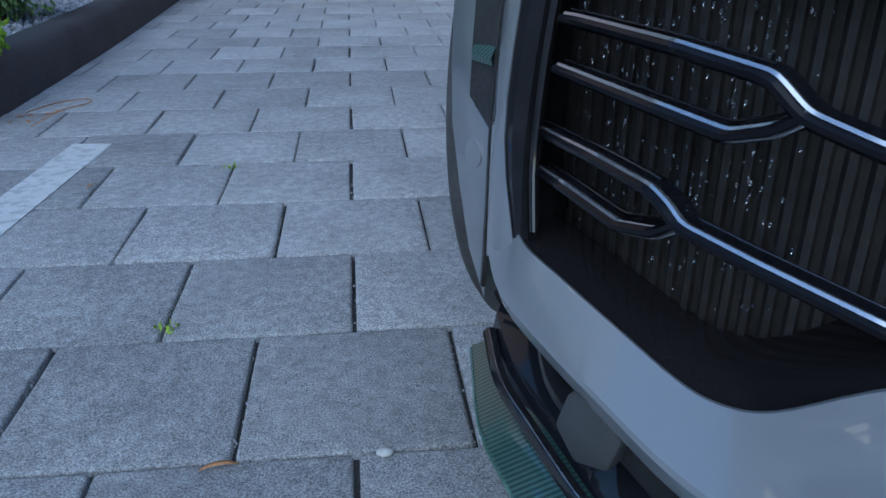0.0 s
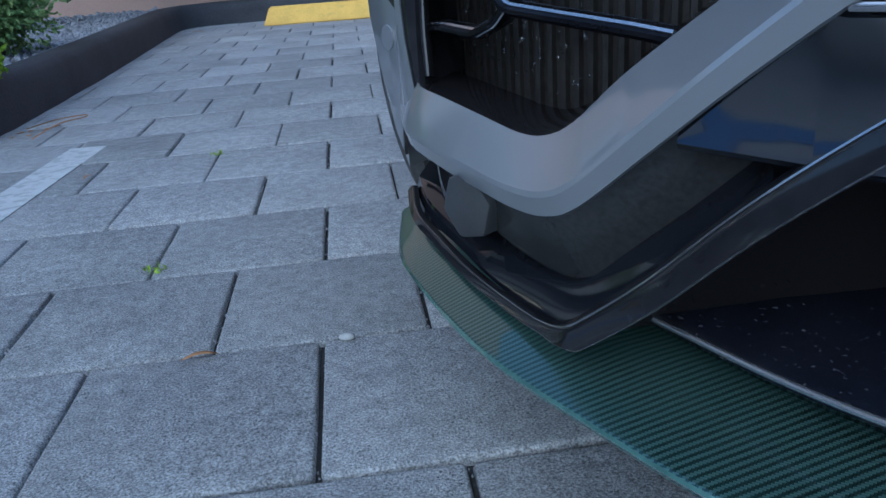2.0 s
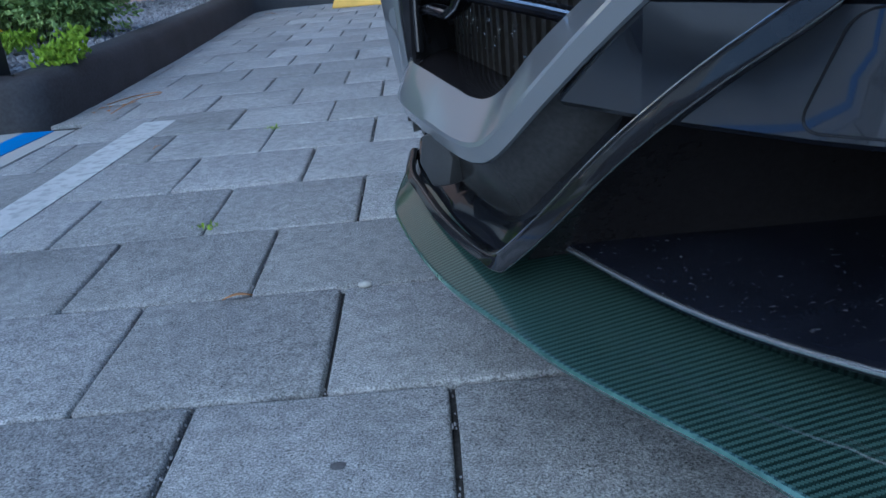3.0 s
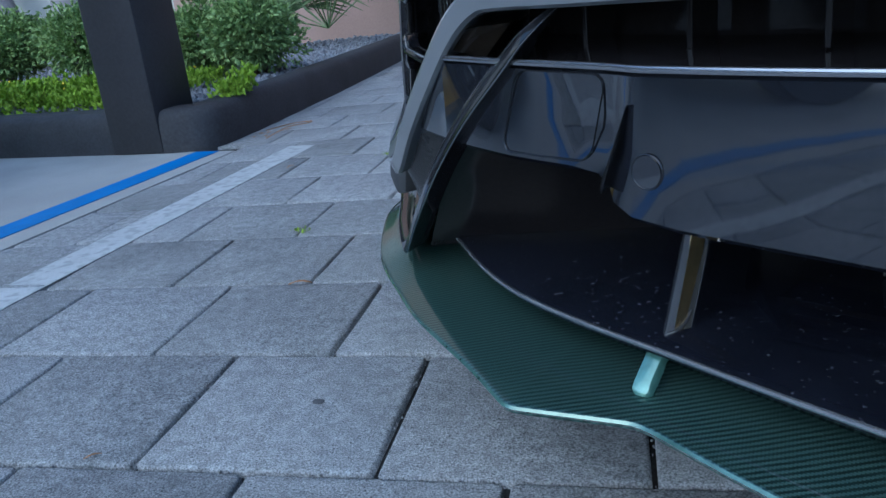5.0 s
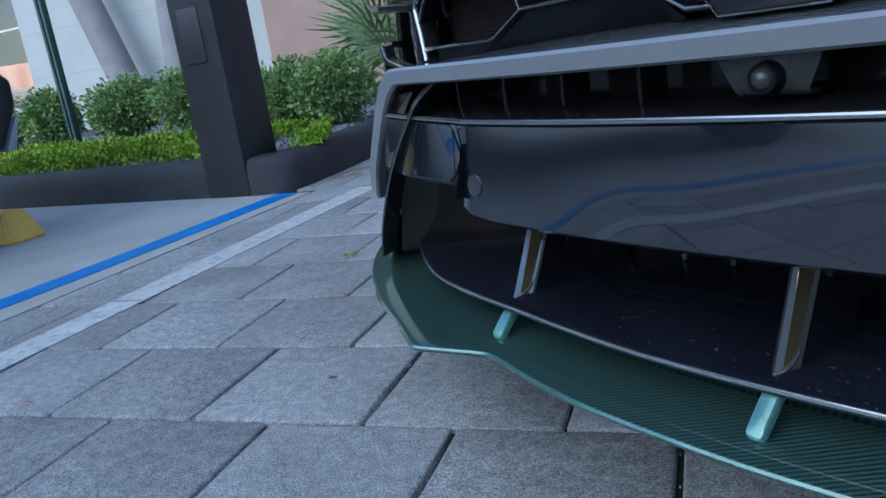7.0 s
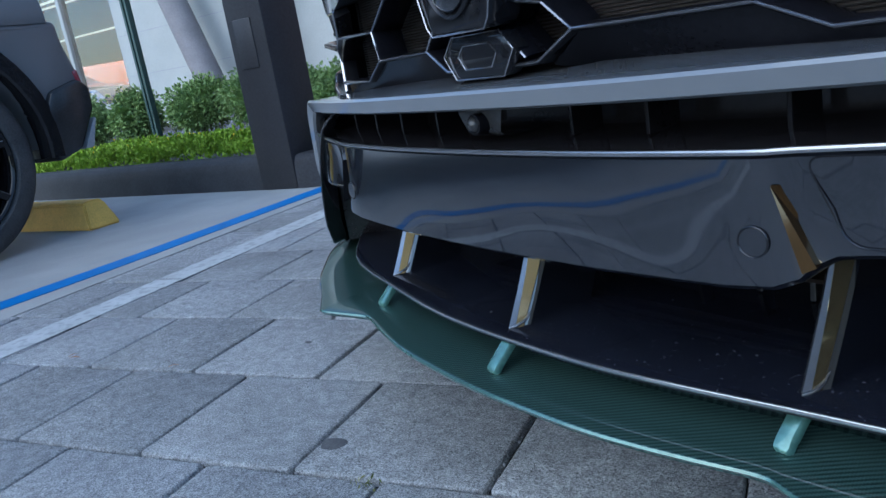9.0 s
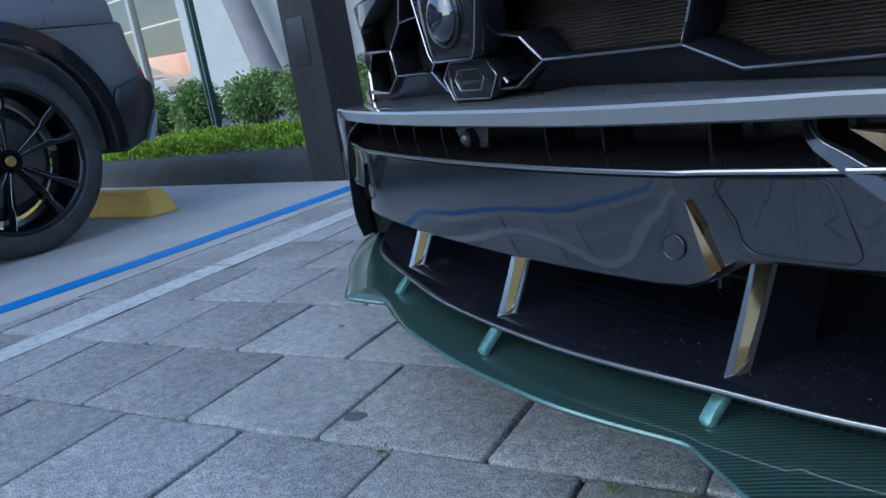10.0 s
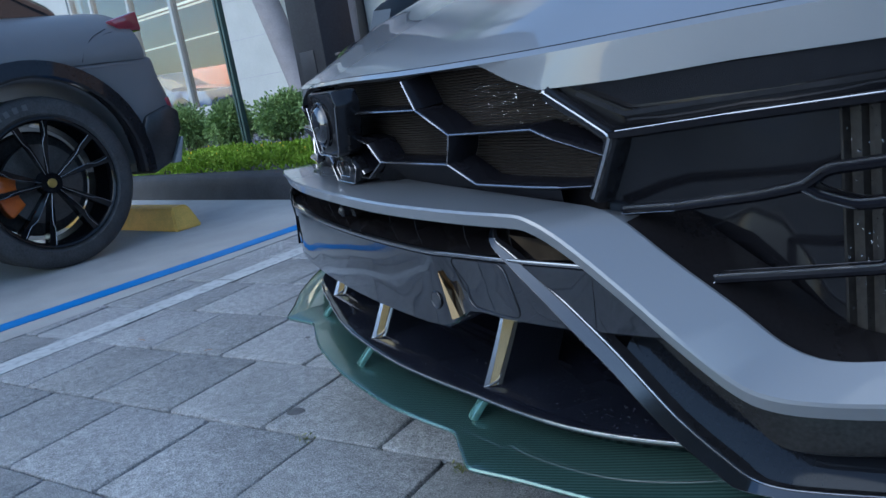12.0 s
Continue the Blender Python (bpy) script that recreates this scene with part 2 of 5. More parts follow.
def carbon_mat():
    """Twill carbon fibre under green-tinted lacquer, laid along the car's axes."""
    m = bpy.data.materials.new("green_carbon_fibre")
    m.use_nodes = True
    nt = m.node_tree
    b = nt.nodes["Principled BSDF"]
    tc = nt.nodes.new("ShaderNodeTexCoord")
    sep = nt.nodes.new("ShaderNodeSeparateXYZ")
    nt.links.new(tc.outputs["Object"], sep.inputs[0])

    def math_node(op, a, c=None, d=None):
        n = nt.nodes.new("ShaderNodeMath")
        n.operation = op
        for i, v in enumerate((a, c, d)):
            if v is None:
                continue
            if isinstance(v, (int, float)):
                n.inputs[i].default_value = v
            else:
                nt.links.new(v, n.inputs[i])
        return n.outputs[0]

    size = 0.0019
    yz = math_node("ADD", sep.outputs[1], math_node("MULTIPLY", sep.outputs[2], 0.9))
    gx = math_node("DIVIDE", sep.outputs[0], size)
    gy = math_node("DIVIDE", yz, size)
    ix, iy = math_node("FLOOR", gx), math_node("FLOOR", gy)
    s = math_node("SUBTRACT", ix, iy)
    pick = math_node("LESS_THAN", math_node("FLOORED_MODULO", s, 4.0), 1.5)
    fx = math_node("PINGPONG", gx, 0.5)
    fy = math_node("PINGPONG", gy, 0.5)
    mixh = nt.nodes.new("ShaderNodeMix")
    nt.links.new(pick, mixh.inputs[0])
    nt.links.new(fx, mixh.inputs[2])
    nt.links.new(fy, mixh.inputs[3])
    col = nt.nodes.new("ShaderNodeMix")
    col.data_type = "RGBA"
    col.inputs[6].default_value = (0.003, 0.006, 0.006, 1)
    col.inputs[7].default_value = (0.058, 0.086, 0.082, 1)
    nt.links.new(math_node("MULTIPLY_ADD", pick, 0.75, math_node("MULTIPLY", mixh.outputs[0], 0.5)), col.inputs[0])
    nt.links.new(col.outputs[2], b.inputs["Base Color"])
    b.inputs["Roughness"].default_value = 0.30
    b.inputs["Specular Tint"].default_value = (0.45, 1.0, 0.85, 1)
    b.inputs["IOR"].default_value = 1.5
    b.inputs["Coat Weight"].default_value = 1.0
    b.inputs["Coat Roughness"].default_value = 0.03
    b.inputs["Coat IOR"].default_value = 1.6
    b.inputs["Coat Tint"].default_value = (0.82, 1.0, 0.94, 1)
    bp = nt.nodes.new("ShaderNodeBump")
    bp.inputs["Strength"].default_value, bp.inputs["Distance"].default_value = 0.3, 0.0005
    nt.links.new(mixh.outputs[0], bp.inputs["Height"])
    nt.links.new(bp.outputs[0], b.inputs["Normal"])
    return m


CARBON = carbon_mat()


# ---- mesh helpers ----
def mesh_from(name, verts, faces, smooth=False):
    me = bpy.data.meshes.new(name)
    me.from_pydata([tuple(v) for v in verts], [], faces)
    me.validate()
    me.update()
    if smooth:
        me.shade_smooth()
    return me


def part(name, me, material, parent=None, label="", auto=None):
    """Links a mesh (or bmesh) as one object under a thing or a part."""
    if isinstance(me, bmesh.types.BMesh):
        bm, me = me, bpy.data.meshes.new(name)
        bm.to_mesh(me)
        bm.free()
    if material is not None and not me.materials:
        me.materials.append(material)
    if auto:
        me.shade_smooth()
        me.set_sharp_from_angle(angle=radians(auto))
    ob = new(name, me)
    if parent is not None:
        ob.parent = parent
    if label:
        ob["label"] = label
    return ob


def thing(name, m, label, category, group="", kind=""):
    ob = new(name)
    ob.empty_display_size = 0.1
    ob.matrix_world = m
    return tagged(ob, label, category, group, kind)


def box_bm(x0, y0, z0, x1, y1, z1, bevel=0.0, seg=2, m=None):
    bm = bmesh.new()
    bmesh.ops.create_cube(bm, size=1.0)
    bmesh.ops.scale(bm, vec=(x1 - x0, y1 - y0, z1 - z0), verts=bm.verts)
    bmesh.ops.translate(bm, vec=((x0 + x1) / 2, (y0 + y1) / 2, (z0 + z1) / 2), verts=bm.verts)
    if bevel:
        bmesh.ops.bevel(bm, geom=list(bm.edges), offset=bevel, segments=seg, affect="EDGES", profile=0.5)
    if m is not None:
        bmesh.ops.transform(bm, matrix=m, verts=bm.verts)
    return bm


def prism_bm(outline, axis, a, b, bevel=0.0, seg=2):
    """A closed outline of 2D points pushed along axis (0, 1, 2) from a to b."""
    bm = bmesh.new()
    def at(p, c):
        q = list(p)
        q.insert(axis, c)
        return q
    lo = [bm.verts.new(at(p, a)) for p in outline]
    hi = [bm.verts.new(at(p, b)) for p in outline]
    n = len(outline)
    bm.faces.new(lo)
    bm.faces.new(hi[::-1])
    for i in range(n):
        bm.faces.new((lo[i], hi[i], hi[(i + 1) % n], lo[(i + 1) % n]))
    bmesh.ops.recalc_face_normals(bm, faces=bm.faces)
    if bevel:
        bmesh.ops.bevel(bm, geom=list(bm.edges), offset=bevel, segments=seg, affect="EDGES", profile=0.5)
    return bm


def spline(points, per=6, closed=False):
    """Catmull-Rom through the points."""
    p = [Vector(q) for q in points]
    n = len(p)
    out = []
    for i in range(n if closed else n - 1):
        p0 = p[(i - 1) % n] if closed or i > 0 else p[0] * 2 - p[1]
        p1, p2 = p[i], p[(i + 1) % n]
        p3 = p[(i + 2) % n] if closed or i + 2 < n else p[-1] * 2 - p[-2]
        for k in range(per):
            t = k / per
            out.append(0.5 * ((2 * p1) + (p2 - p0) * t + (2 * p0 - 5 * p1 + 4 * p2 - p3) * t * t + (3 * p1 - p0 - 3 * p2 + p3) * t ** 3))
    if not closed:
        out.append(p[-1])
    return out


def resample(points, n):
    p = [Vector(q) for q in points]
    d = [0.0]
    for a, b in zip(p, p[1:]):
        d.append(d[-1] + (b - a).length)
    out = []
    for i in range(n):
        s = d[-1] * i / (n - 1)
        j = max(k for k in range(len(d)) if d[k] <= s + 1e-9)
        j = min(j, len(p) - 2)
        f = (s - d[j]) / max(1e-9, d[j + 1] - d[j])
        out.append(p[j].lerp(p[j + 1], min(1, f)))
    return out


def loft(rails, close_ring=False, per=4, caps=False):
    """Quads between rails with the same count of points; per: spline steps along each rail (0: none)."""
    rr = [spline(r, per) if per else [Vector(q) for q in r] for r in rails]
    n = len(rr[0])
    verts = [v for r in rr for v in r]
    faces = []
    k = len(rr)
    for i in range(k if close_ring else k - 1):
        j = (i + 1) % k
        for s in range(n - 1):
            faces.append((i * n + s, i * n + s + 1, j * n + s + 1, j * n + s))
    if caps and close_ring:
        faces.append([i * n for i in range(k)][::-1])
        faces.append([i * n + n - 1 for i in range(k)])
    return verts, faces


def loft_mesh(name, rails, close_ring=False, per=4, caps=False, angle=35):
    v, f = loft(rails, close_ring, per, caps)
    me = mesh_from(name, v, f)
    bm = bmesh.new()
    bm.from_mesh(me)
    bmesh.ops.recalc_face_normals(bm, faces=bm.faces)
    bm.to_mesh(me)
    bm.free()
    me.shade_smooth()
    me.set_sharp_from_angle(angle=radians(angle))
    return me


def sweep(name, path, outline, up=(0, 0, 1), closed=False, angle=40, scale=None):
    """An outline (u sideways, v along up) carried along a path."""
    p = [Vector(q) for q in path]
    n, k = len(p), len(outline)
    verts, faces = [], []
    for i in range(n):
        a = p[(i - 1) % n] if closed or i > 0 else p[0]
        b = p[(i + 1) % n] if closed or i + 1 < n else p[-1]
        d = (b - a).normalized()
        side = d.cross(Vector(up)).normalized()
        top = side.cross(d)
        s = scale[i] if scale else 1.0
        verts += [p[i] + side * (u * s) + top * (w * s) for u, w in outline]
    for i in range(n if closed else n - 1):
        j = (i + 1) % n
        for s in range(k):
            faces.append((i * k + s, i * k + (s + 1) % k, j * k + (s + 1) % k, j * k + s))
    if not closed:
        faces.append(list(range(k))[::-1])
        faces.append([(n - 1) * k + s for s in range(k)])
    me = mesh_from(name, verts, faces)
    bm = bmesh.new()
    bm.from_mesh(me)
    bmesh.ops.recalc_face_normals(bm, faces=bm.faces)
    bm.to_mesh(me)
    bm.free()
    me.shade_smooth()
    me.set_sharp_from_angle(angle=radians(angle))
    return me


def rounded(w, h, r, n=4):
    """A rounded rectangle outline round the origin."""
    out = []
    for cx, cy, a0 in ((w / 2 - r, h / 2 - r, 0), (-w / 2 + r, h / 2 - r, 90), (-w / 2 + r, -h / 2 + r, 180), (w / 2 - r, -h / 2 + r, 270)):
        for i in range(n + 1):
            a = radians(a0 + 90 * i / n)
            out.append((cx + r * math.cos(a), cy + r * math.sin(a)))
    return out


def mirrored(pts, s):
    return [(p[0] * s, p[1], p[2]) for p in pts]


def structure(name, me, material, label, parent=None, auto=None):
    ob = part(name, me, material, parent, auto=auto)
    return tagged(ob, label, name.split("_")[0], kind="structure")


# ---- the setting ----
P = 0.3048


def edge_x(y):
    return -1.115 + 0.085 * (y - 0.163)


structure("ground", mesh_from("ground", [(-400, -400, -0.06), (400, -400, -0.06), (400, 400, -0.06), (-400, 400, -0.06)], [(0, 1, 2, 3)]), ASPHALT, "pale concrete lot reaching to the horizon")
pavement = structure("pavement", prism_bm([(edge_x(-9.6), -9.6), (6.5, -9.6), (6.5, 5.8), (-1.25, 5.8), (-1.25, 1.43), (edge_x(1.43), 1.43)], 2, -0.055, -0.013), SAND, "parking bay paved with square grey concrete pavers")
structure("pavement_slab", prism_bm([(-14, -9.6), (edge_x(-9.6) - 0.004, -9.6), (edge_x(1.43) - 0.004, 1.43), (-14, 3.6)], 2, -0.055, 0.0), CONCRETE, "pale grey concrete parking slab")


def paint_strip(name, pts, width, material, label):
    me = sweep(name, pts, [(-width / 2, 0), (width / 2, 0), (width / 2, 0.0016), (-width / 2, 0.0016)])
    return tagged(part(name, me, material), label, "line marking", kind="structure")


paint_strip("white_line", [(-1.436, -9.5, 0.001), (-1.112, -4.5, 0.001), (-0.872, -0.8, 0.001), (-0.797, 0.35, 0.001), (-0.727, 1.43, 0.001)], 0.108, WHITE_PAINT, "worn white parking line painted across the pavers")
paint_strip("blue_line", [(-2.126, -9.5, 0.001), (-1.71, -4.5, 0.001), (-1.384, -0.58, 0.001), (-1.254, 0.32, 0.001), (-1.134, 1.44, 0.001)], 0.108, BLUE_PAINT, "bright blue line painted along the concrete edge")

KERB_OUT = [(0.0, -0.055), (-0.004, 0.10), (-0.010, 0.142), (-0.026, 0.165), (-0.05, 0.172), (-0.15, 0.172), (-0.165, 0.16), (-0.17, 0.05), (-0.17, -0.055)]
kerb_path = [Vector((-11.0, 2.95, 0)), Vector((-1.36, 1.465, 0))] + spline([(-1.30, 1.455, 0), (-1.19, 1.47, 0), (-1.125, 1.54, 0), (-1.108, 1.66, 0)], 4) + [Vector((-1.105, 2.4, 0)), Vector((-1.115, 3.2, 0)), Vector((-1.165, 4.6, 0))] + spline([(-1.19, 5.25, 0), (-1.17, 5.5, 0), (-1.06, 5.66, 0), (-0.86, 5.72, 0)], 4) + [Vector((6.5, 5.45, 0))]
structure("kerb", sweep("kerb", kerb_path, KERB_OUT), KERB, "charcoal painted concrete kerb round the planting bed")
structure("ground_bed", mesh_from("ground_bed", [(-11, 3.05, 0.12), (-1.4, 1.6, 0.12), (-1.25, 1.7, 0.12), (-1.26, 3.2, 0.12), (-1.31, 5.5, 0.12), (-1.0, 5.85, 0.12), (6.5, 5.6, 0.12), (6.5, 14, 0.14), (-16, 14, 0.14)], [(0, 1, 2, 3, 4, 5, 6, 7, 8)]), SOIL, "dark soil of the planting bed")

pillar = thing("pillar", pose(-1.445, 1.60, 0, 0, 0, -7), "charcoal rendered square pillar standing at the kerb", "pillar", kind="structure")
part("shaft", box_bm(-0.125, -0.13, 0.0, 0.125, 0.13, 4.2, 0.012), PILLAR, pillar, auto=40)
part("cover_plate", box_bm(-0.075, -0.136, 0.62, 0.045, -0.128, 0.86, 0.003), PILLAR, pillar, "flush cover plate", auto=40)

# shop building behind the bed
WALL_AT = pose(-4.03, 6.60, 0, 0, 0, -8.53)
building = thing("wall_building", WALL_AT, "white rendered shop building with tall windows", "building", kind="structure")
part("wall", box_bm(-4.37, 0.0, 0, 0.0, 0.3, 7), WALL, building, auto=30)
part("wall", box_bm(0.004, -0.12, 0, 12, 0.25, 7), BROWN, building, "brown rendered wall", auto=30)
part("wall", box_bm(-18, 0.0, 0, -9.5, 0.3, 7), WALL, building, auto=30)
part("wall", box_bm(-9.5, 0.0, 0, -4.374, 0.3, 0.50), WALL, building, auto=30)
part("wall", box_bm(-9.5, 0.0, 4.2, -4.374, 0.3, 7), WALL, building, auto=30)
part("joint_strip", box_bm(-1.16, -0.03, 0, -0.98, -0.002, 7, 0.003), PILLAR, building, "dark vertical strip", auto=30)
for i, z in enumerate((0.9, 1.5, 2.1, 2.7)):
    part("panel_joint", box_bm(-4.36, -0.004, z, -1.2, -0.001, z + 0.008), MAUVE, building)


window = tagged(part("window_1", box_bm(-9.5, 0.02, 0.50, -4.376, 0.24, 0.56, 0.004), WALL, None, auto=30), "tall shop window with white frames and a bright showroom behind", "window", kind="structure")
window.matrix_world = WALL_AT
for x in (-4.41, -5.78, -7.2, -8.6, -9.46):
    part("window_frame", box_bm(x - 0.045, 0.03, 0.56, x + 0.045, 0.16, 4.2, 0.006), WALL, window, auto=30)
for x0, x1 in ((-5.735, -4.455), (-7.155, -5.825), (-8.555, -7.245), (-9.415, -8.645)):
    pane = part("pane", box_bm(x0, 0.09, 0.56, x1, 0.098, 4.2), GLASS, window)
    pane.visible_shadow = False
# showroom behind the glass
SHOW = mat("showroom_wall", (0.36, 0.20, 0.085), 0.8, var=0.08)
FLOORB = mat("showroom_floor", (0.10, 0.16, 0.28), 0.35, var=0.1)
room = thing("wall_showroom", WALL_AT, "warm lit showroom room behind the window", "room", kind="structure")
part("wall", box_bm(-16.5, 5.0, 0, -3.5, 5.2, 4.4), SHOW, room)
part("wall", box_bm(-16.5, 0.31, 0, -16.3, 5.0, 4.4), SHOW, room)
part("wall", box_bm(-3.7, 0.31, 0, -3.5, 5.0, 4.4), SHOW, room)
part("floor", box_bm(-16.3, 0.31, 0.0, -3.7, 5.0, 0.10), FLOORB, room)
part("ceiling", box_bm(-16.5, 0.31, 4.4, -3.5, 5.2, 4.5), SHOW, room)
show_lamp = bpy.data.lights.new("showroom_lamp", "AREA")
show_lamp.shape, show_lamp.size, show_lamp.size_y, show_lamp.energy, show_lamp.color = "RECTANGLE", 5.0, 3.5, 42, (1.0, 0.78, 0.50)
lamp = new("showroom_ceiling_lamp", show_lamp)
lamp.matrix_world = WALL_AT @ pose(-7.0, 2.6, 4.35)
LED = mat("led_strip", (0.9, 0.85, 0.75), 0.5)
LED.node_tree.nodes["Principled BSDF"].inputs["Emission Color"].default_value = (1.0, 0.78, 0.5, 1)
LED.node_tree.nodes["Principled BSDF"].inputs["Emission Strength"].default_value = 0.25
for z, y0 in ((2.75, 2.2), (2.95, 3.6), (2.3, 4.6)):
    part("light_strip", box_bm(-15.5, y0, z, -4.2, y0 + 0.05, z + 0.04), LED, room)
tagged(lamp, "flat warm ceiling lamp of the showroom", "lamp")
SHOWORANGE = mat("orange_car_paint", (0.75, 0.13, 0.02), 0.25, var=0.05, coat=1.0)
SHOWBLUE = mat("blue_car_paint", (0.03, 0.06, 0.20), 0.25, var=0.05, coat=1.0)


def show_car(x, y, z, turn, material, label):
    c = thing("display_car", WALL_AT @ pose(x, y, z, 0, 0, turn), label, "car", "cars in the showroom")
    prof = [(-2.2, 0.25), (2.2, 0.25), (2.3, 0.55), (2.1, 0.75), (1.1, 0.85), (0.5, 1.2), (-0.7, 1.22), (-1.5, 0.92), (-2.2, 0.88), (-2.3, 0.5)]
    part("body", prism_bm(prof, 1, -0.9, 0.9, 0.07), material, c, auto=40)
    for sx in (-1.35, 1.35):
        for sy in (-0.92, 0.72):
            bm = bmesh.new()
            bmesh.ops.create_cone(bm, cap_ends=True, segments=24, radius1=0.34, radius2=0.34, depth=0.2, matrix=pose(sx, sy + 0.1, 0.34, 90, 0, 0))
            part("wheel", bm, RUBBER, c, auto=40)


show_car(-7.4, 2.3, 0.101, 20, SHOWORANGE, "glossy orange sports car inside the showroom")
show_car(-11.6, 2.7, 0.101, -15, SHOWORANGE, "glossy orange coupe inside the showroom")
show_car(-8.3, 1.25, 0.101, 5, SHOWBLUE, "dark blue sports car inside the showroom")


# unseen wall, added so that glossy parts pick up warm reflections
TAN = mat("tan_render", (0.42, 0.36, 0.27), 0.85, var=0.12, scale=2, fine=40, spec=0.2)
reflection_wall = structure("wall_lot", box_bm(8.0, -14.0, 0.0, 8.3, 12.0, 2.4), TAN, "unseen tan wall added for warm reflections in the car")
reflection_wall.matrix_world = pose(0.728, -0.991, 0, 0, 0, -31.0)


# wheel stops
def wheel_stop(m, length, label):
    me = sweep("wheel_stop", [(-length / 2, 0, 0), (length / 2, 0, 0)], [(-0.085, 0), (0.085, 0), (0.075, 0.05), (0.055, 0.122), (0.035, 0.132), (-0.035, 0.132), (-0.055, 0.122), (-0.075, 0.05)])
    bm = bmesh.new()
    bm.from_mesh(me)
    for v in bm.verts:
        v.co.x -= math.copysign(min(v.co.z, 0.122) * 0.45, v.co.x)
    bmesh.ops.bevel(bm, geom=[e for e in bm.edges if len(e.link_faces) == 2 and e.calc_face_angle() > 0.5], offset=0.008, segments=2, affect="EDGES")
    ob = part("wheel_stop", bm, YELLOW, None, auto=40)
    ob.matrix_world = m
    return tagged(ob, label, "wheel stop", "yellow wheel stops")


wheel_stop(pose(-2.92, 0.985, 0.0, 0, 0, -7.4), 1.72, "yellow painted concrete wheel stop behind the dark car")
wheel_stop(pose(0.42, 5.21, 0.0, 0, 0, -4), 1.9, "yellow painted concrete wheel stop at the far kerb")


# ---- plants ----
def leaf_cloud(name, points, size, aspect, rng, droop=0.0, fold=0.25):
    """Many small folded leaves round the given points (place, outward way)."""
    verts, faces = [], []
    for p, d in points:
        d = Vector(d).normalized()
        r = Vector((rng.uniform(-1, 1), rng.uniform(-1, 1), rng.uniform(-1, 1)))
        way = (d + r * 0.8).normalized()
        side = way.cross(Vector((rng.uniform(-1, 1), rng.uniform(-1, 1), rng.uniform(-0.4, 1)))).normalized()
        up = side.cross(way)
        s = size * rng.uniform(0.6, 1.3)
        w = s * aspect
        b = len(verts)
        p = Vector(p)
        tip = p + way * s - Vector((0, 0, droop * s))
        mid = p + way * s * 0.5 - up * (w * fold)
        verts += [p, mid + side * w * 0.5 + up * w * fold, tip, mid - side * w * 0.5 + up * w * fold, mid]
        faces += [(b, b + 1, b + 4), (b + 1, b + 2, b + 4), (b + 2, b + 3, b + 4), (b + 3, b, b + 4)]
    return mesh_from(name, verts, faces)


def bush(x, y, z0, rx, rz, seed, label, n=6500):
    rng = random.Random(seed)
    b = thing("hedge_bush", pose(x, y, z0), label, "bush", "clipped bushes in the bed")
    pts = []
    lobes = [(Vector((rng.uniform(-0.34, 0.34) * rx, rng.uniform(-0.34, 0.34) * rx, rz * rng.uniform(0.55, 1.25))), rng.uniform(0.45, 0.68)) for _ in range(12)] + [(Vector((0, 0, rz * 0.9)), 0.9)]
    for _ in range(n):
        c, s = rng.choice(lobes)
        d = Vector((rng.gauss(0, 1), rng.gauss(0, 1), rng.gauss(0.15, 1))).normalized()
        rad = s * rng.uniform(0.62, 1.06)
        pts.append((c + Vector((d.x * rx * rad, d.y * rx * rad, d.z * rz * rad)), d))
    part("crown", leaf_cloud("crown", pts, 0.036, 0.55, rng), LEAF_BOX, b)
    for i in range(5):
        a = i * 1.26
        part("stem", sweep("stem", [(0.02 * math.cos(a), 0.02 * math.sin(a), -0.16), (0.05 * math.cos(a), 0.05 * math.sin(a), rz * 0.4), (rx * 0.5 * math.cos(a), rx * 0.5 * math.sin(a), rz)], [(0.008 * math.cos(q), 0.008 * math.sin(q)) for q in (0, 1.26, 2.5, 3.8, 5.0)], up=(0, 1, 0.3)), BARK, b)


BUSHES = [(-5.0, 3.42, 0.30), (-4.22, 3.27, 0.30), (-3.36, 3.14, 0.33), (-2.76, 3.08, 0.33), (-2.25, 3.02, 0.30), (-1.86, 2.92, 0.29), (-1.52, 2.88, 0.29)]
for i, (x, y, r) in enumerate(BUSHES):
    bush(x, y, 0.22 if x < -2.5 else 0.16, r * 0.93, 0.25, 40 + i, "rounded green clipped bush in the gravel bed")

# groundcover behind the kerb
rng = random.Random(5)


def cover(x0, x1, depth, n, seed, label, shape=None):
    rg = random.Random(seed)
    pts, flowers = [], []
    for _ in range(n):
        x = rg.uniform(x0, x1)
        k = rg.random()
        y = 1.26 - 0.15 * x + 0.18 + depth * k
        if shape and not shape(x, y):
            continue
        h = 0.115 + 0.05 * noise.noise((x * 3, y * 3, 0)) + 0.03 * noise.noise((x * 11, y * 11, 2))
        edge = min(1, k * depth / 0.07 + 0.35)
        z = 0.12 + h * edge * (0.45 + 0.55 * rg.random())
        pts.append(((x, y, z), (rg.uniform(-0.5, 0.5), rg.uniform(-0.8, 0.3), 1)))
        if rg.random() < 0.002:
            flowers.append(((x, y, 0.14 + h), (0, -0.3, 1)))
    ob = part("groundcover", leaf_cloud("groundcover", pts, 0.034, 0.62, rg), LEAF_LIME)
    tagged(ob, label, "groundcover", kind="stuff")
    if flowers:
        tagged(part("groundcover_flower", leaf_cloud("groundcover_flower", flowers, 0.02, 0.9, rg), FLOWER), "tiny yellow flowers over the groundcover", "flowers", kind="stuff")


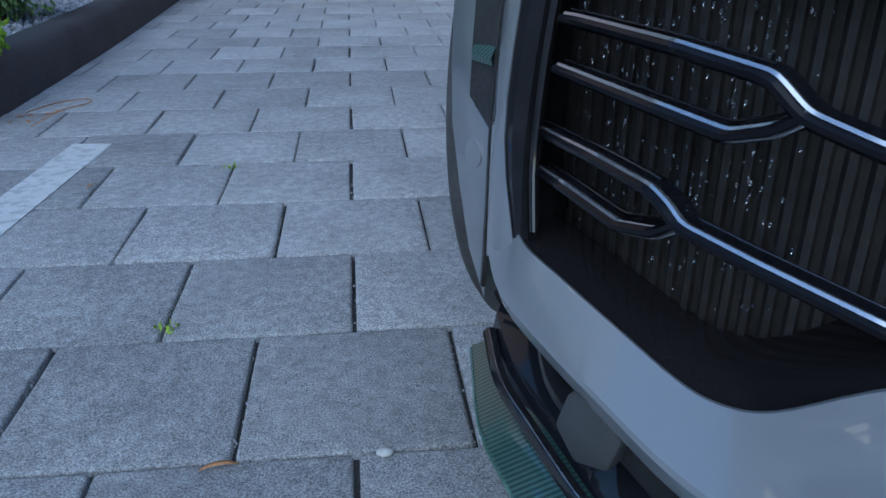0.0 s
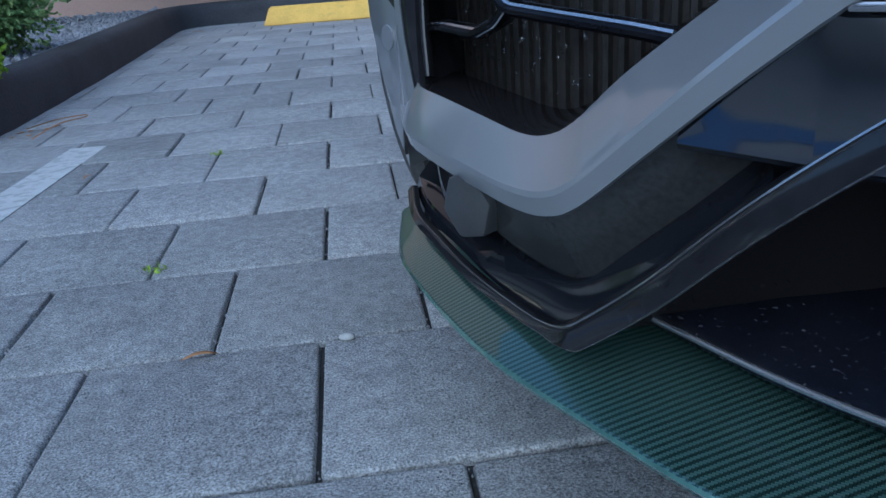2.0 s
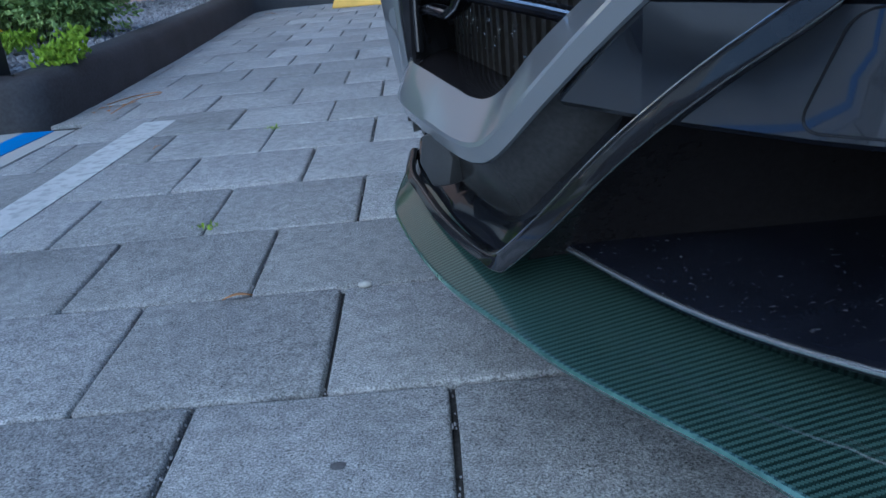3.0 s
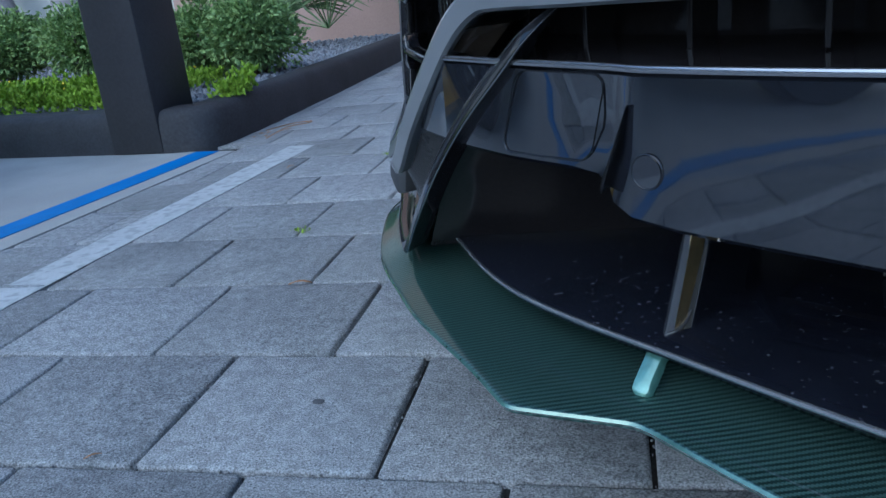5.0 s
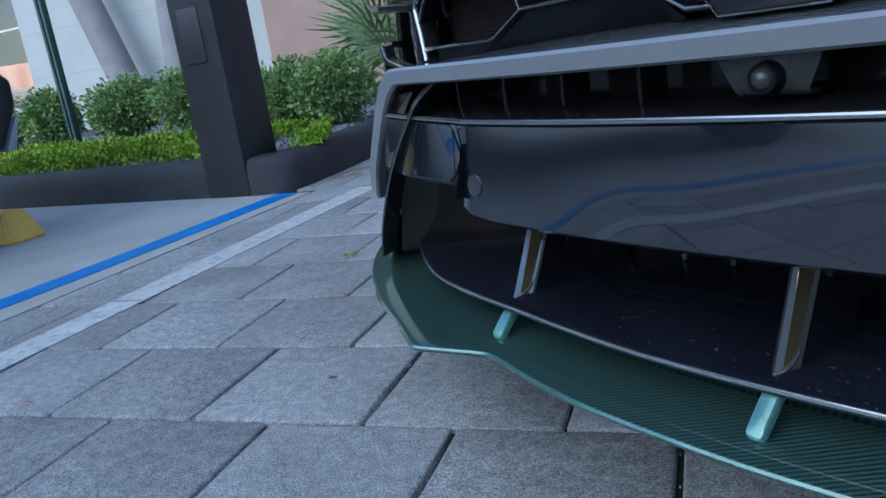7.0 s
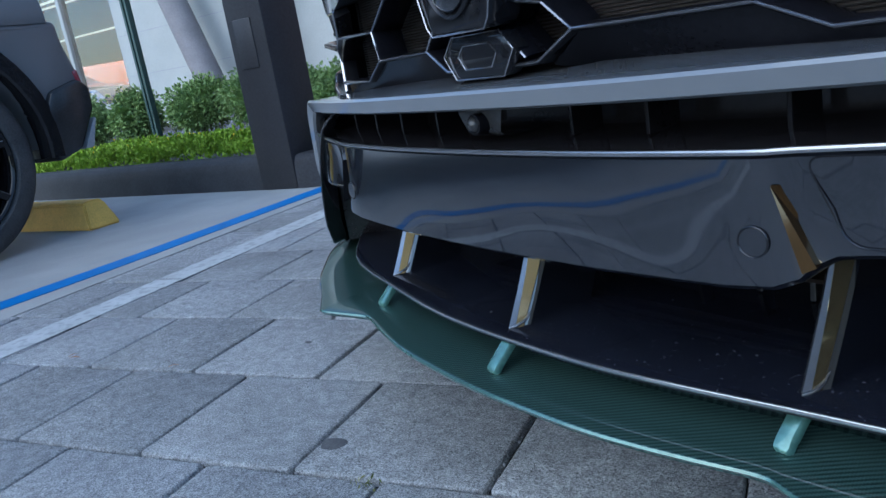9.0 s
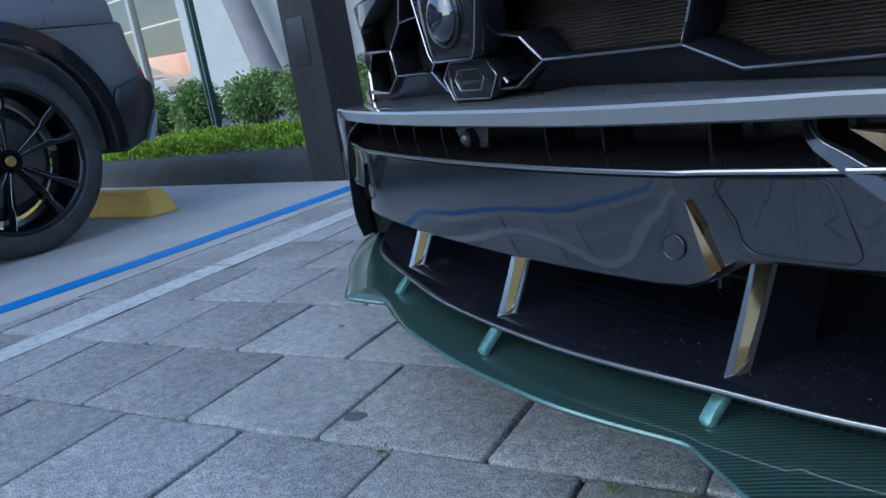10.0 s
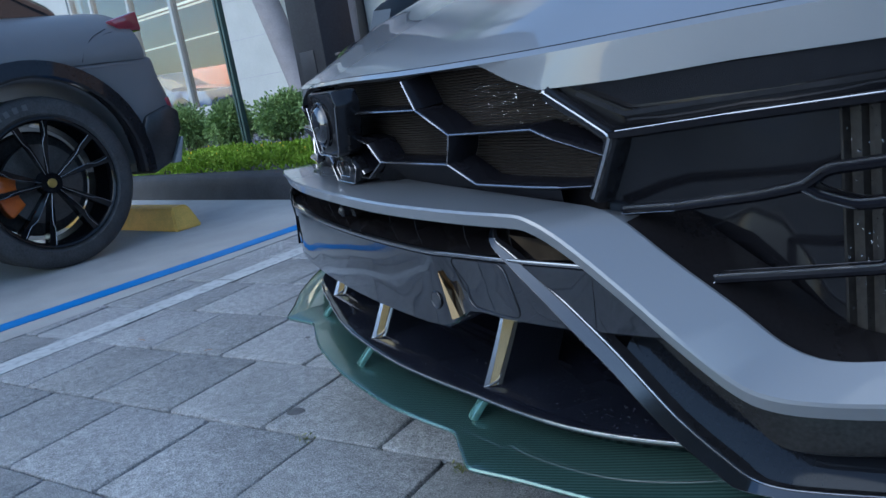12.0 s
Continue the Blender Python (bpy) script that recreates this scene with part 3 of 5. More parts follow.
cover(-7.5, -1.6, 0.95, 30000, 3, "low lime green groundcover with yellow flowers behind the kerb")
cover(-1.24, -0.92, 0.42, 1300, 4, "small green clump growing beside the pillar", lambda x, y: (x + 1.2) ** 2 / 0.012 + (y - 1.87) ** 2 / 0.02 < 1.0)

# gravel
rng = random.Random(8)
stone_v, stone_f = [], []
ico = bmesh.new()
bmesh.ops.create_icosphere(ico, subdivisions=1, radius=1)
ico_v = [v.co.copy() for v in ico.verts]
ico_f = [[v.index for v in f.verts] for f in ico.faces]
ico.free()
for i in range(5200):
    y = rng.uniform(1.68, 5.8)
    x = -1.28 - abs(rng.gauss(0, 0.9)) if i < 3600 else rng.uniform(-5.5, -1.3)
    if i >= 3600:
        y = 2.45 - 0.15 * x + rng.uniform(0, 2.2)
    if y < 1.70 + 0.155 * (-1.25 - x):
        continue
    s = rng.uniform(0.012, 0.034)
    rot = Euler((rng.uniform(0, 6), rng.uniform(0, 6), rng.uniform(0, 6))).to_matrix()
    sc = Vector((s * rng.uniform(0.8, 1.4), s * rng.uniform(0.6, 1.1), s * rng.uniform(0.4, 0.8)))
    b = len(stone_v)
    for v in ico_v:
        q = rot @ Vector((v.x * sc.x, v.y * sc.y, v.z * sc.z)) * rng.uniform(0.85, 1.1)
        stone_v.append(q + Vector((x, y, 0.13 + s * 0.3)))
    stone_f += [[b + k for k in f] for f in ico_f]
tagged(part("gravel", mesh_from("gravel", stone_v, stone_f), GRAVEL), "loose grey slate gravel in the planting bed", "gravel", kind="stuff")


def fan_palm(x, y, z, height, fans, seed, label, leaf=0.75, spread=1.0):
    rg = random.Random(seed)
    t = thing("fan_palm", pose(x, y, z), label, "palm")
    for i in range(fans):
        az = rg.uniform(0, 6.283)
        el = rg.uniform(0.25, 1.4)
        d = Vector((math.cos(az) * math.cos(el), math.sin(az) * math.cos(el), math.sin(el)))
        root = Vector((0, 0, height))
        c = root + d * rg.uniform(0.35, 0.6) * spread
        part("stalk", sweep("stalk", [root, c], [(0.006, 0), (-0.003, 0.005), (-0.003, -0.005)], up=(0.3, 0.2, 1)), LEAF_PALM, t)
        side = d.cross(Vector((0, 0, 1))).normalized()
        up = side.cross(d)
        vs, fs = [], []
        n = 18
        for k in range(n):
            a = radians(-115 + 230 * k / (n - 1))
            w = (d * math.cos(a) + side * math.sin(a)).normalized()
            L = leaf * (0.72 + 0.28 * math.cos(a)) * rg.uniform(0.9, 1.1)
            wd = side * math.cos(a) - d * math.sin(a)
            b = len(vs)
            vs += [c, c + w * L * 0.5 + wd * 0.016 + up * 0.02, c + w * L * 0.5 - wd * 0.016 + up * 0.02, c + w * L - Vector((0, 0, L * L * 0.25)), c + w * L * 0.5 - up * 0.002]
            fs += [(b, b + 1, b + 4), (b + 1, b + 3, b + 4), (b + 3, b + 2, b + 4), (b + 2, b, b + 4)]
        part("fan", mesh_from("fan", vs, fs), LEAF_PALM, t)
    if height > 0.3:
        part("trunk", sweep("trunk", spline([(0, 0, -0.3), (0.03, 0, height * 0.5), (0, 0, height)], 6), [(0.13 * math.cos(q), 0.13 * math.sin(q)) for q in [i * 0.7854 for i in range(8)]], up=(0, 1, 0)), BARK, t)
    return t


fan_palm(-1.75, 4.75, 0.14, 0.16, 15, 21, "pale green dwarf fan palm behind the bushes", leaf=0.62)
fan_palm(-1.1, 6.3, 0.14, 0.12, 11, 22, "pale green dwarf fan palm behind the bushes", leaf=0.6)

def tall_palm(base, top, r, seed, label):
    """A smooth grey trunk with a crown of drooping feather leaves."""
    rg = random.Random(seed)
    base, top = Vector(base), Vector(top)
    t = thing("palm_tree", Matrix.Translation(base), label, "palm", "tall palms by the shop")
    way = top - base
    part("trunk", sweep("trunk", spline([(0, 0, -0.05), way * 0.33, way * 0.66, way], 6), [(r * math.cos(q), r * math.sin(q)) for q in [i * math.pi / 8 for i in range(16)]], up=(0, 1, 0), scale=[1.12 - 0.2 * i / 18 for i in range(19)]), TRUNK, t, "smooth grey trunk")
    for i in range(13):
        az, el = i * 2.4 + rg.uniform(-0.2, 0.2), rg.uniform(0.1, 1.2)
        spine = [way + Vector((math.cos(az) * d * math.cos(el), math.sin(az) * d * math.cos(el), d * math.sin(el) - 0.28 * d * d)) for d in [k * 0.16 for k in range(14)]]
        vs, fs = [], []
        for k in range(1, 13):
            d = (spine[k + 1] - spine[k - 1]).normalized()
            side = d.cross(Vector((0, 0, 1))).normalized()
            L = 0.55 * math.sin(math.pi * (0.12 + 0.86 * k / 13)) + 0.08
            for sgn in (-1, 1):
                for h in (0.0, 0.5):
                    p = spine[k].lerp(spine[k + 1], h)
                    tip = p + side * sgn * L + d * L * 0.5 - Vector((0, 0, L * rg.uniform(0.3, 0.6)))
                    b0 = len(vs)
                    vs += [p - d * 0.018, p + d * 0.018, tip]
                    fs.append((b0, b0 + 1, b0 + 2))
        part("frond", mesh_from("frond", vs, fs), LEAF_PALM, t)
    return t


tall_palm((-5.93, 6.45, 0.12), (-7.95, 6.80, 5.6), 0.17, 51, "leaning palm with a smooth grey trunk before the wall")
tall_palm((-5.20, 6.35, 0.12), (-4.95, 6.45, 4.5), 0.19, 52, "upright palm with a smooth grey trunk before the wall")

# sign post in the bed
post = thing("sign_post", pose(-3.93, 3.18, 0.10), "slim dark green metal post standing in the bed", "post")
part("pole", sweep("pole", [(0, 0, 0), (0, 0, 3.2)], [(-0.035, -0.012), (-0.03, -0.03), (-0.008, -0.03), (-0.008, 0.006), (0.008, 0.006), (0.008, -0.03), (0.03, -0.03), (0.035, -0.012), (0.035, 0.018), (-0.035, 0.018)], up=(0, 1, 0)), GREENPOST, post)


# ---- the grey car ----
CAR = pose(0.728, -0.991, 0, 0, 0, -31.0)
car = thing("car", CAR, "grey sports SUV with black grilles and green carbon lip", "car")


def both(pts):
    """The whole width from one half, which begins on the middle line."""
    return [(-p[0], p[1], p[2]) for p in pts[:0:-1]] + list(pts)


def off(pts, dy, dz, dx=0.0):
    return [(p[0] + dx, p[1] + dy, p[2] + dz) for p in pts]


def curve_y(table):
    xs, ys = [a for a, b in table], [b for a, b in table]
    return lambda x: float(np.interp(abs(x), xs, ys))


grille_y = curve_y([(0, 0.03), (0.112, 0.041), (0.287, 0.073), (0.463, 0.105), (0.53, 0.145), (0.6, 0.163), (0.64, 0.178), (0.7, 0.21), (0.762, 0.25), (0.82, 0.31), (0.88, 0.38), (0.93, 0.45), (1, 0.58)])
band_y = curve_y([(0, -0.012), (0.2, -0.006), (0.38, 0.02), (0.455, 0.04), (0.5, 0.055), (0.57, 0.083), (0.63, 0.108), (0.693, 0.143), (0.74, 0.18), (0.81, 0.25), (0.86, 0.3), (0.906, 0.349), (0.94, 0.42), (1, 0.55)])

# carbon lip
LIP_PLAN = [(0, -0.052), (0.10, -0.0475), (0.16, -0.042), (0.21, -0.033), (0.26, -0.021), (0.300, -0.010), (0.318, -0.007), (0.332, -0.010), (0.38, -0.0265), (0.404, -0.0345), (0.414, -0.0355), (0.426, -0.031), (0.48, -0.003), (0.54, 0.024), (0.60, 0.052), (0.66, 0.089), (0.733, 0.136), (0.795, 0.188), (0.865, 0.261), (0.915, 0.325), (0.970, 0.44)]
LIP_EDGE = [(x, y, 0.214) for x, y in LIP_PLAN]
LIP_INX = np.interp([p[0] for p in LIP_PLAN], [0, 0.426, 0.66, 0.795, 0.97], [0, 0.426, 0.642, 0.768, 0.935])
LIP_INY = np.interp(LIP_INX, [0, 0.12, 0.22, 0.31, 0.36, 0.44, 0.50, 0.55, 0.60, 0.67, 0.72, 0.775, 0.84, 0.905, 0.935], [0.040, 0.046, 0.058, 0.074, 0.084, 0.100, 0.120, 0.138, 0.156, 0.164, 0.184, 0.228, 0.292, 0.378, 0.445])
LIP_INZ = np.interp(LIP_INX, [0, 0.42, 0.60, 0.72, 0.935], [0.222, 0.222, 0.231, 0.235, 0.241])
LIP_IN = [(float(x), float(y), float(z)) for x, y, z in zip(LIP_INX, LIP_INY, LIP_INZ)]


def lip_between(f, rise):
    """A rail between the lip's edge and its root; rise lifts it above the straight line."""
    return [tuple(a[k] * (1 - f) + b[k] * f + (rise if k == 2 else 0.0) for k in range(3)) for a, b in zip(LIP_EDGE, LIP_IN)]


# the wings outside the notches are pressed up along a crease that ends at the outer corner
LIP_FOLD = [(p[0], p[1], p[2] + float(np.interp(p[0], [0, 0.30, 0.40, 0.416, 0.44, 0.52, 0.7], [0, 0, 0.003, 0.0045, 0.002, 0.0, 0.0]))) for p in lip_between(0.42, -0.001)]
part("front_lip", loft_mesh("front_lip", [both(off(LIP_IN, 0.09, 0.004)), both(LIP_IN), both(LIP_FOLD), both(off(LIP_EDGE, 0.004, 0.0012)), both(off(LIP_EDGE, 0.001, 0.0002)), both(off(LIP_EDGE, 0.0, -0.002)), both(off(LIP_EDGE, 0.002, -0.006)), both(off(LIP_EDGE, 0.012, -0.008)), both(off(LIP_IN, 0.09, -0.05))], True, 3, angle=48), CARBON, car, "green tinted glossy carbon fibre lip")

# lighter green bead paints the light caught along the lip's edge
part("lip_glint", sweep("lip_glint", spline(both(off(LIP_EDGE, 0.0005, -0.001)), 3), [(0.0016, 0), (0, 0.0022), (-0.0016, 0), (0, -0.0022)]), LIP_GLINT, car, "green bead painting the glint along the outer lip edge")

# grey band: level over the middle, then down and up again in a V on either side
SIL_L = [(0, -0.012, 0.503), (0.2, -0.006, 0.503), (0.37, 0.019, 0.503), (0.455, 0.04, 0.503), (0.488, 0.051, 0.499), (0.529, 0.066, 0.477), (0.586, 0.09, 0.43), (0.637, 0.112, 0.383), (0.682, 0.137, 0.341), (0.71, 0.156, 0.326), (0.745, 0.185, 0.321), (0.79, 0.23, 0.319), (0.845, 0.285, 0.318), (0.905, 0.352, 0.318), (0.945, 0.425, 0.322)]
SIL_U = [(0, 0.078, 0.532), (0.2, 0.08, 0.530), (0.4, 0.1, 0.524), (0.48, 0.115, 0.519), (0.513, 0.123, 0.515), (0.55, 0.13, 0.504), (0.608, 0.148, 0.461), (0.66, 0.17, 0.42), (0.697, 0.189, 0.385), (0.722, 0.205, 0.371), (0.748, 0.223, 0.368), (0.79, 0.26, 0.371), (0.846, 0.313, 0.374), (0.892, 0.36, 0.375), (0.92, 0.405, 0.378)]
SIL_C = [(p[0] + 0.003, p[1] - 0.007, p[2] + 0.018) for p in SIL_L]
SIL_D = [(a[0] * 0.97 + b[0] * 0.03, a[1] * 0.97 + b[1] * 0.03, a[2] * 0.97 + b[2] * 0.03 + 0.0015) for a, b in zip(SIL_C, SIL_U)]
part("bumper_band", loft_mesh("bumper_band", [both(off(SIL_L, 0.04, 0.004)), both(off(SIL_L, 0.003, -0.0005)), both(off(SIL_L, -0.002, 0.002)), both(off(SIL_C, 0.0, -0.0015)), both(SIL_D), both(off(SIL_U, -0.004, 0.0005)), both(off(SIL_U, 0.0, -0.0005)), both(off(SIL_U, 0.004, -0.005)), both(off(SIL_U, 0.06, -0.02))], False, 4, angle=24), SILVER, car, "grey painted bumper band bent into two Vs")

# outer bumper corners
for s in (-1, 1):
    r0 = mirrored([(0.917, 0.42, 0.36), (0.922, 0.42, 0.45), (0.913, 0.42, 0.56), (0.89, 0.41, 0.68)], s)
    r1 = mirrored([(0.905, 0.370, 0.360), (0.927, 0.395, 0.45), (0.920, 0.401, 0.56), (0.898, 0.393, 0.68)], s)
    r2 = mirrored([(0.928, 0.390, 0.348), (0.938, 0.405, 0.45), (0.930, 0.411, 0.56), (0.907, 0.403, 0.69)], s)
    r3 = mirrored([(0.948, 0.418, 0.330), (0.951, 0.430, 0.45), (0.944, 0.436, 0.57), (0.925, 0.43, 0.70)], s)
    r4 = mirrored([(0.958, 0.448, 0.325), (0.957, 0.451, 0.45), (0.949, 0.454, 0.57), (0.933, 0.452, 0.71)], s)
    r5 = mirrored([(0.95, 0.50, 0.325), (0.950, 0.50, 0.45), (0.942, 0.50, 0.57), (0.92, 0.50, 0.71)], s)
    part("bumper_corner", loft_mesh("bumper_corner", [r0, r1, mirrored([(0.914, 0.376, 0.355), (0.931, 0.398, 0.45), (0.924, 0.404, 0.56), (0.901, 0.396, 0.685)], s), r2, r3, r4, r5], False, 3, angle=16), SILVER, car)
    f1 = mirrored([(0.966, 0.462, 0.262), (0.964, 0.460, 0.44), (0.956, 0.460, 0.56), (0.940, 0.458, 0.72), (0.93, 0.5, 0.86)], s)
    f2 = mirrored([(0.995, 0.490, 0.30), (1.017, 0.494, 0.43), (1.016, 0.495, 0.56), (1.002, 0.495, 0.74), (0.96, 0.54, 0.88)], s)
    f3 = mirrored([(1.016, 0.535, 0.385), (1.026, 0.545, 0.46), (1.024, 0.550, 0.58), (1.01, 0.555, 0.75), (0.98, 0.6, 0.90)], s)
    f4 = mirrored([(1.080, 0.68, 0.50), (1.086, 0.69, 0.58), (1.084, 0.70, 0.68), (1.07, 0.70, 0.80), (1.0, 0.72, 0.92)], s)
    f5 = mirrored([(1.105, 0.80, 0.74), (1.112, 0.82, 0.78), (1.11, 0.83, 0.84), (1.08, 0.86, 0.90), (1.0, 0.9, 0.96)], s)
    f6 = mirrored([(1.105, 1.20, 0.78), (1.112, 1.20, 0.82), (1.11, 1.20, 0.88), (1.08, 1.2, 0.94), (1.0, 1.2, 1.0)], s)
    f7 = mirrored([(1.0, 1.9, 0.40), (1.02, 1.9, 0.5), (1.03, 1.9, 0.7), (1.02, 1.9, 0.92), (0.98, 1.9, 1.0)], s)
    part("fender", loft_mesh("fender", [off(f1, 0.05, 0, -0.012 * s), f1, f2, f3, f4, f5, f6, f7], False, 2, angle=60), SILVER, car)
    part("panel_gap", sweep("panel_gap", spline(mirrored([(0.964, 0.452, 0.28), (0.9625, 0.4545, 0.36), (0.9605, 0.4555, 0.45), (0.9525, 0.457, 0.57), (0.936, 0.455, 0.71)], s), 4), [(0.0028, 0), (0, 0.0028), (-0.0028, 0), (0, -0.0028)], up=(0, 1, 0)), CAVITY, car)
    v0 = [(0.963, 0.4565, 0.437), (0.955, 0.4555, 0.55), (0.944, 0.453, 0.70)]
    v1 = [(0.992, 0.4765, 0.462), (0.987, 0.4755, 0.55), (0.972, 0.4755, 0.70)]
    part("side_vent", loft_mesh("side_vent", [mirrored(off(v0, 0.012, 0), s), mirrored(v0, s), mirrored(v1, s), mirrored(off(v1, 0.012, 0), s)], False, 3), SATIN, car, "tall black air slot")
    part("vent_slat", loft_mesh("vent_slat", [mirrored([(0.961, 0.452, 0.496), (0.988, 0.472, 0.496)], s), mirrored([(0.961, 0.449, 0.503), (0.988, 0.469, 0.503)], s), mirrored([(0.960, 0.457, 0.512), (0.987, 0.476, 0.512)], s)], False, 0), CARBON, car)
    bm = bmesh.new()
    bmesh.ops.create_cone(bm, cap_ends=True, segments=24, radius1=0.014, radius2=0.0135, depth=0.003, matrix=pose(s * 0.985, 0.4735, 0.408, 90, 0, s * 34))
    part("parking_sensor", bm, SILVER, car, auto=40)

# front wheels
def tyre_mesh(name, R, w, rim):
    """A tyre turned round x, with a tread of cut grooves."""
    prof = [(-w * 0.44, rim), (-w * 0.5, rim + 0.02), (-w * 0.5, R - 0.045), (-w * 0.47, R - 0.018), (-w * 0.42, R - 0.004)]
    for a in (-0.30, -0.10, 0.10, 0.30):
        prof += [(w * a - 0.009, R), (w * a - 0.006, R - 0.008), (w * a + 0.006, R - 0.008), (w * a + 0.009, R)]
    prof += [(-p[0], p[1]) for p in prof[4::-1]]
    n = 72
    verts, faces = [], []
    k = len(prof)
    for i in range(n):
        a = 2 * math.pi * i / n
        verts += [(x, r * math.cos(a), r * math.sin(a)) for x, r in prof]
    for i in range(n):
        j = (i + 1) % n
        for q in range(k - 1):
            faces.append((i * k + q, i * k + q + 1, j * k + q + 1, j * k + q))
    me = mesh_from(name, verts, faces)
    me.shade_smooth()
    me.set_sharp_from_angle(angle=radians(40))
    return me


TYRE = tyre_mesh("tyre", 0.40, 0.30, 0.29)
for s in (-1, 1):
    t = part("tyre", TYRE, RUBBER, car)
    t.location = (s * 0.932, 0.985, 0.40)
    bm = bmesh.new()
    bmesh.ops.create_cone(bm, cap_ends=True, segments=40, radius1=0.295, radius2=0.295, depth=0.18, matrix=pose(s * 0.935, 0.985, 0.40, 0, 90, 0))
    part("rim", bm, RIM, car, auto=40)

# centre panel below the band
PT = [(0, -0.0124, 0.460), (0.1, -0.0103, 0.460), (0.2, -0.004, 0.460), (0.31, 0.006, 0.461), (0.345, 0.014, 0.462), (0.45, 0.042, 0.463), (0.545, 0.076, 0.463), (0.557, 0.082, 0.460), (0.62, 0.112, 0.398)]
PM = [(0, -0.0140, 0.405), (0.1, -0.0120, 0.405), (0.2, -0.0060, 0.405), (0.318, 0.0065, 0.407), (0.345, 0.024, 0.42), (0.45, 0.041, 0.425), (0.545, 0.075, 0.425), (0.557, 0.082, 0.424), (0.62, 0.112, 0.393)]
PB = [(0, -0.0148, 0.357), (0.1, -0.0131, 0.357), (0.2, -0.0080, 0.358), (0.325, 0.0055, 0.362), (0.362, 0.026, 0.384), (0.45, 0.0395, 0.388), (0.545, 0.0735, 0.388), (0.557, 0.081, 0.388), (0.62, 0.112, 0.388)]
part("centre_panel", loft_mesh("centre_panel", [both(off(PT, 0.07, 0.002)), both(off(PT, 0.006, 0.001)), both(off(PT, 0.0, -0.003)), both(PM), both(off(PB, 0.0, 0.004)), both(off(PB, 0.005, 0.0)), both(off(PB, 0.09, 0.006))], False, 3, angle=38), PANEL, car, "glossy black bumper panel")
# bead that paints the highlight on the panel's top edge
part("panel_highlight", sweep("panel_highlight", spline(both(off(PT[:-2], -0.001, 0.002)), 3), rounded(0.004, 0.005, 0.0018, 2)), GLINT_TRIM, car, "bright bead painting the highlight along the upper panel edge")
def panel_y(x, z):
    """Depth of the panel's face."""
    x = abs(x)
    row = []
    for rail_pts in (PB, PM, PT):
        xs_ = [p[0] for p in rail_pts]
        row.append((float(np.interp(x, xs_, [p[2] for p in rail_pts])), float(np.interp(x, xs_, [p[1] for p in rail_pts]))))
    return float(np.interp(z, [r[0] for r in row], [r[1] for r in row]))


for s in (-1, 1):
    # side facets of the proud middle of the panel
    part("panel_facet", mesh_from("panel_facet", mirrored([(0.327, 0.0060, 0.440), (0.348, 0.0060, 0.379), (0.3540, 0.0140, 0.3815), (0.339, 0.030, 0.438), (0.351, 0.034, 0.383)], s), [(0, 2, 1), (0, 3, 4, 2), (0, 1, 4, 3), (1, 2, 4)]), FACET_REFLECTION if s > 0 else GROOVE, car, "slanting facet with its reflection put into the colour")
    ring = []
    for a, b in rounded(0.092, 0.064, 0.012, 4):
        x = 0.404 + a - 0.36 * b
        ring.append((s * x, panel_y(x, 0.427 + b) - 0.0012, 0.427 + b))
    part("tow_cover", sweep("tow_cover", ring, [(0.0007, 0), (0, 0.0009), (-0.0007, 0), (0, -0.0009)], up=(0, 1, 0), closed=True), GROOVE, car, "thin outline of the towing eye cover")
    bm = bmesh.new()
    bmesh.ops.create_cone(bm, cap_ends=True, segments=32, radius1=0.0110, radius2=0.0106, depth=0.006, matrix=pose(s * 0.312, panel_y(0.312, 0.398) + 0.0014, 0.398, 90, 0, s * 6))
    sensor = part("parking_sensor", bm, PANEL, car, auto=35)
    part("sensor_ring", sweep("sensor_ring", [(s * (0.312 + 0.0115 * math.cos(a)), panel_y(0.312, 0.398) - 0.0012 + 0.10 * 0.0115 * math.cos(a), 0.398 + 0.0115 * math.sin(a)) for a in [i * 0.2618 for i in range(24)]], [(0.0007, 0), (0, 0.0007), (-0.0007, 0), (0, -0.0007)], up=(0, 1, 0), closed=True), GROOVE, sensor)

    fold = [(0.447, 0.048, 0.4935), (0.512, 0.070, 0.4890), (0.548, 0.083, 0.4715), (0.484, 0.058, 0.4660)]
    part("corner_facet", mesh_from("corner_facet", mirrored(fold, s) + mirrored(off(fold, 0.012, 0.002), s), [(0, 1, 2, 3), (7, 6, 5, 4), (0, 4, 5, 1), (1, 5, 6, 2), (2, 6, 7, 3), (3, 7, 4, 0)]), CORNER_REFLECTION, car, "four-cornered facet beside the blade tinted as a tan reflection")

# black shelf above the lip, with its rounded edge
SE = [(0, 0.0, 0.256), (0.12, 0.004, 0.256), (0.22, 0.018, 0.256), (0.313, 0.036, 0.256), (0.39, 0.050, 0.256), (0.457, 0.067, 0.256), (0.51, 0.088, 0.256), (0.56, 0.116, 0.256), (0.61, 0.149, 0.257), (0.65, 0.176, 0.258)]
part("splitter_shelf", loft_mesh("splitter_shelf", [both(off(SE, 0.05, -0.045)), both(off(SE, 0.012, -0.013)), both(off(SE, 0.002, -0.009)), both(SE), both(off(SE, 0.004, 0.002)), both([(p[0] * 1.02, 0.22, 0.262) for p in SE]), both([(p[0] * 1.05, 0.40, 0.285) for p in SE])], False, 3, angle=40), SHELF, car, "dusty glossy black splitter shelf")
part("shelf_highlight", sweep("shelf_highlight", spline(both(off(SE, -0.001, -0.003)), 3), rounded(0.003, 0.0046, 0.0014, 2)), EDGE_HIGHLIGHT, car, "bright bead painting the highlight on the rounded shelf edge")

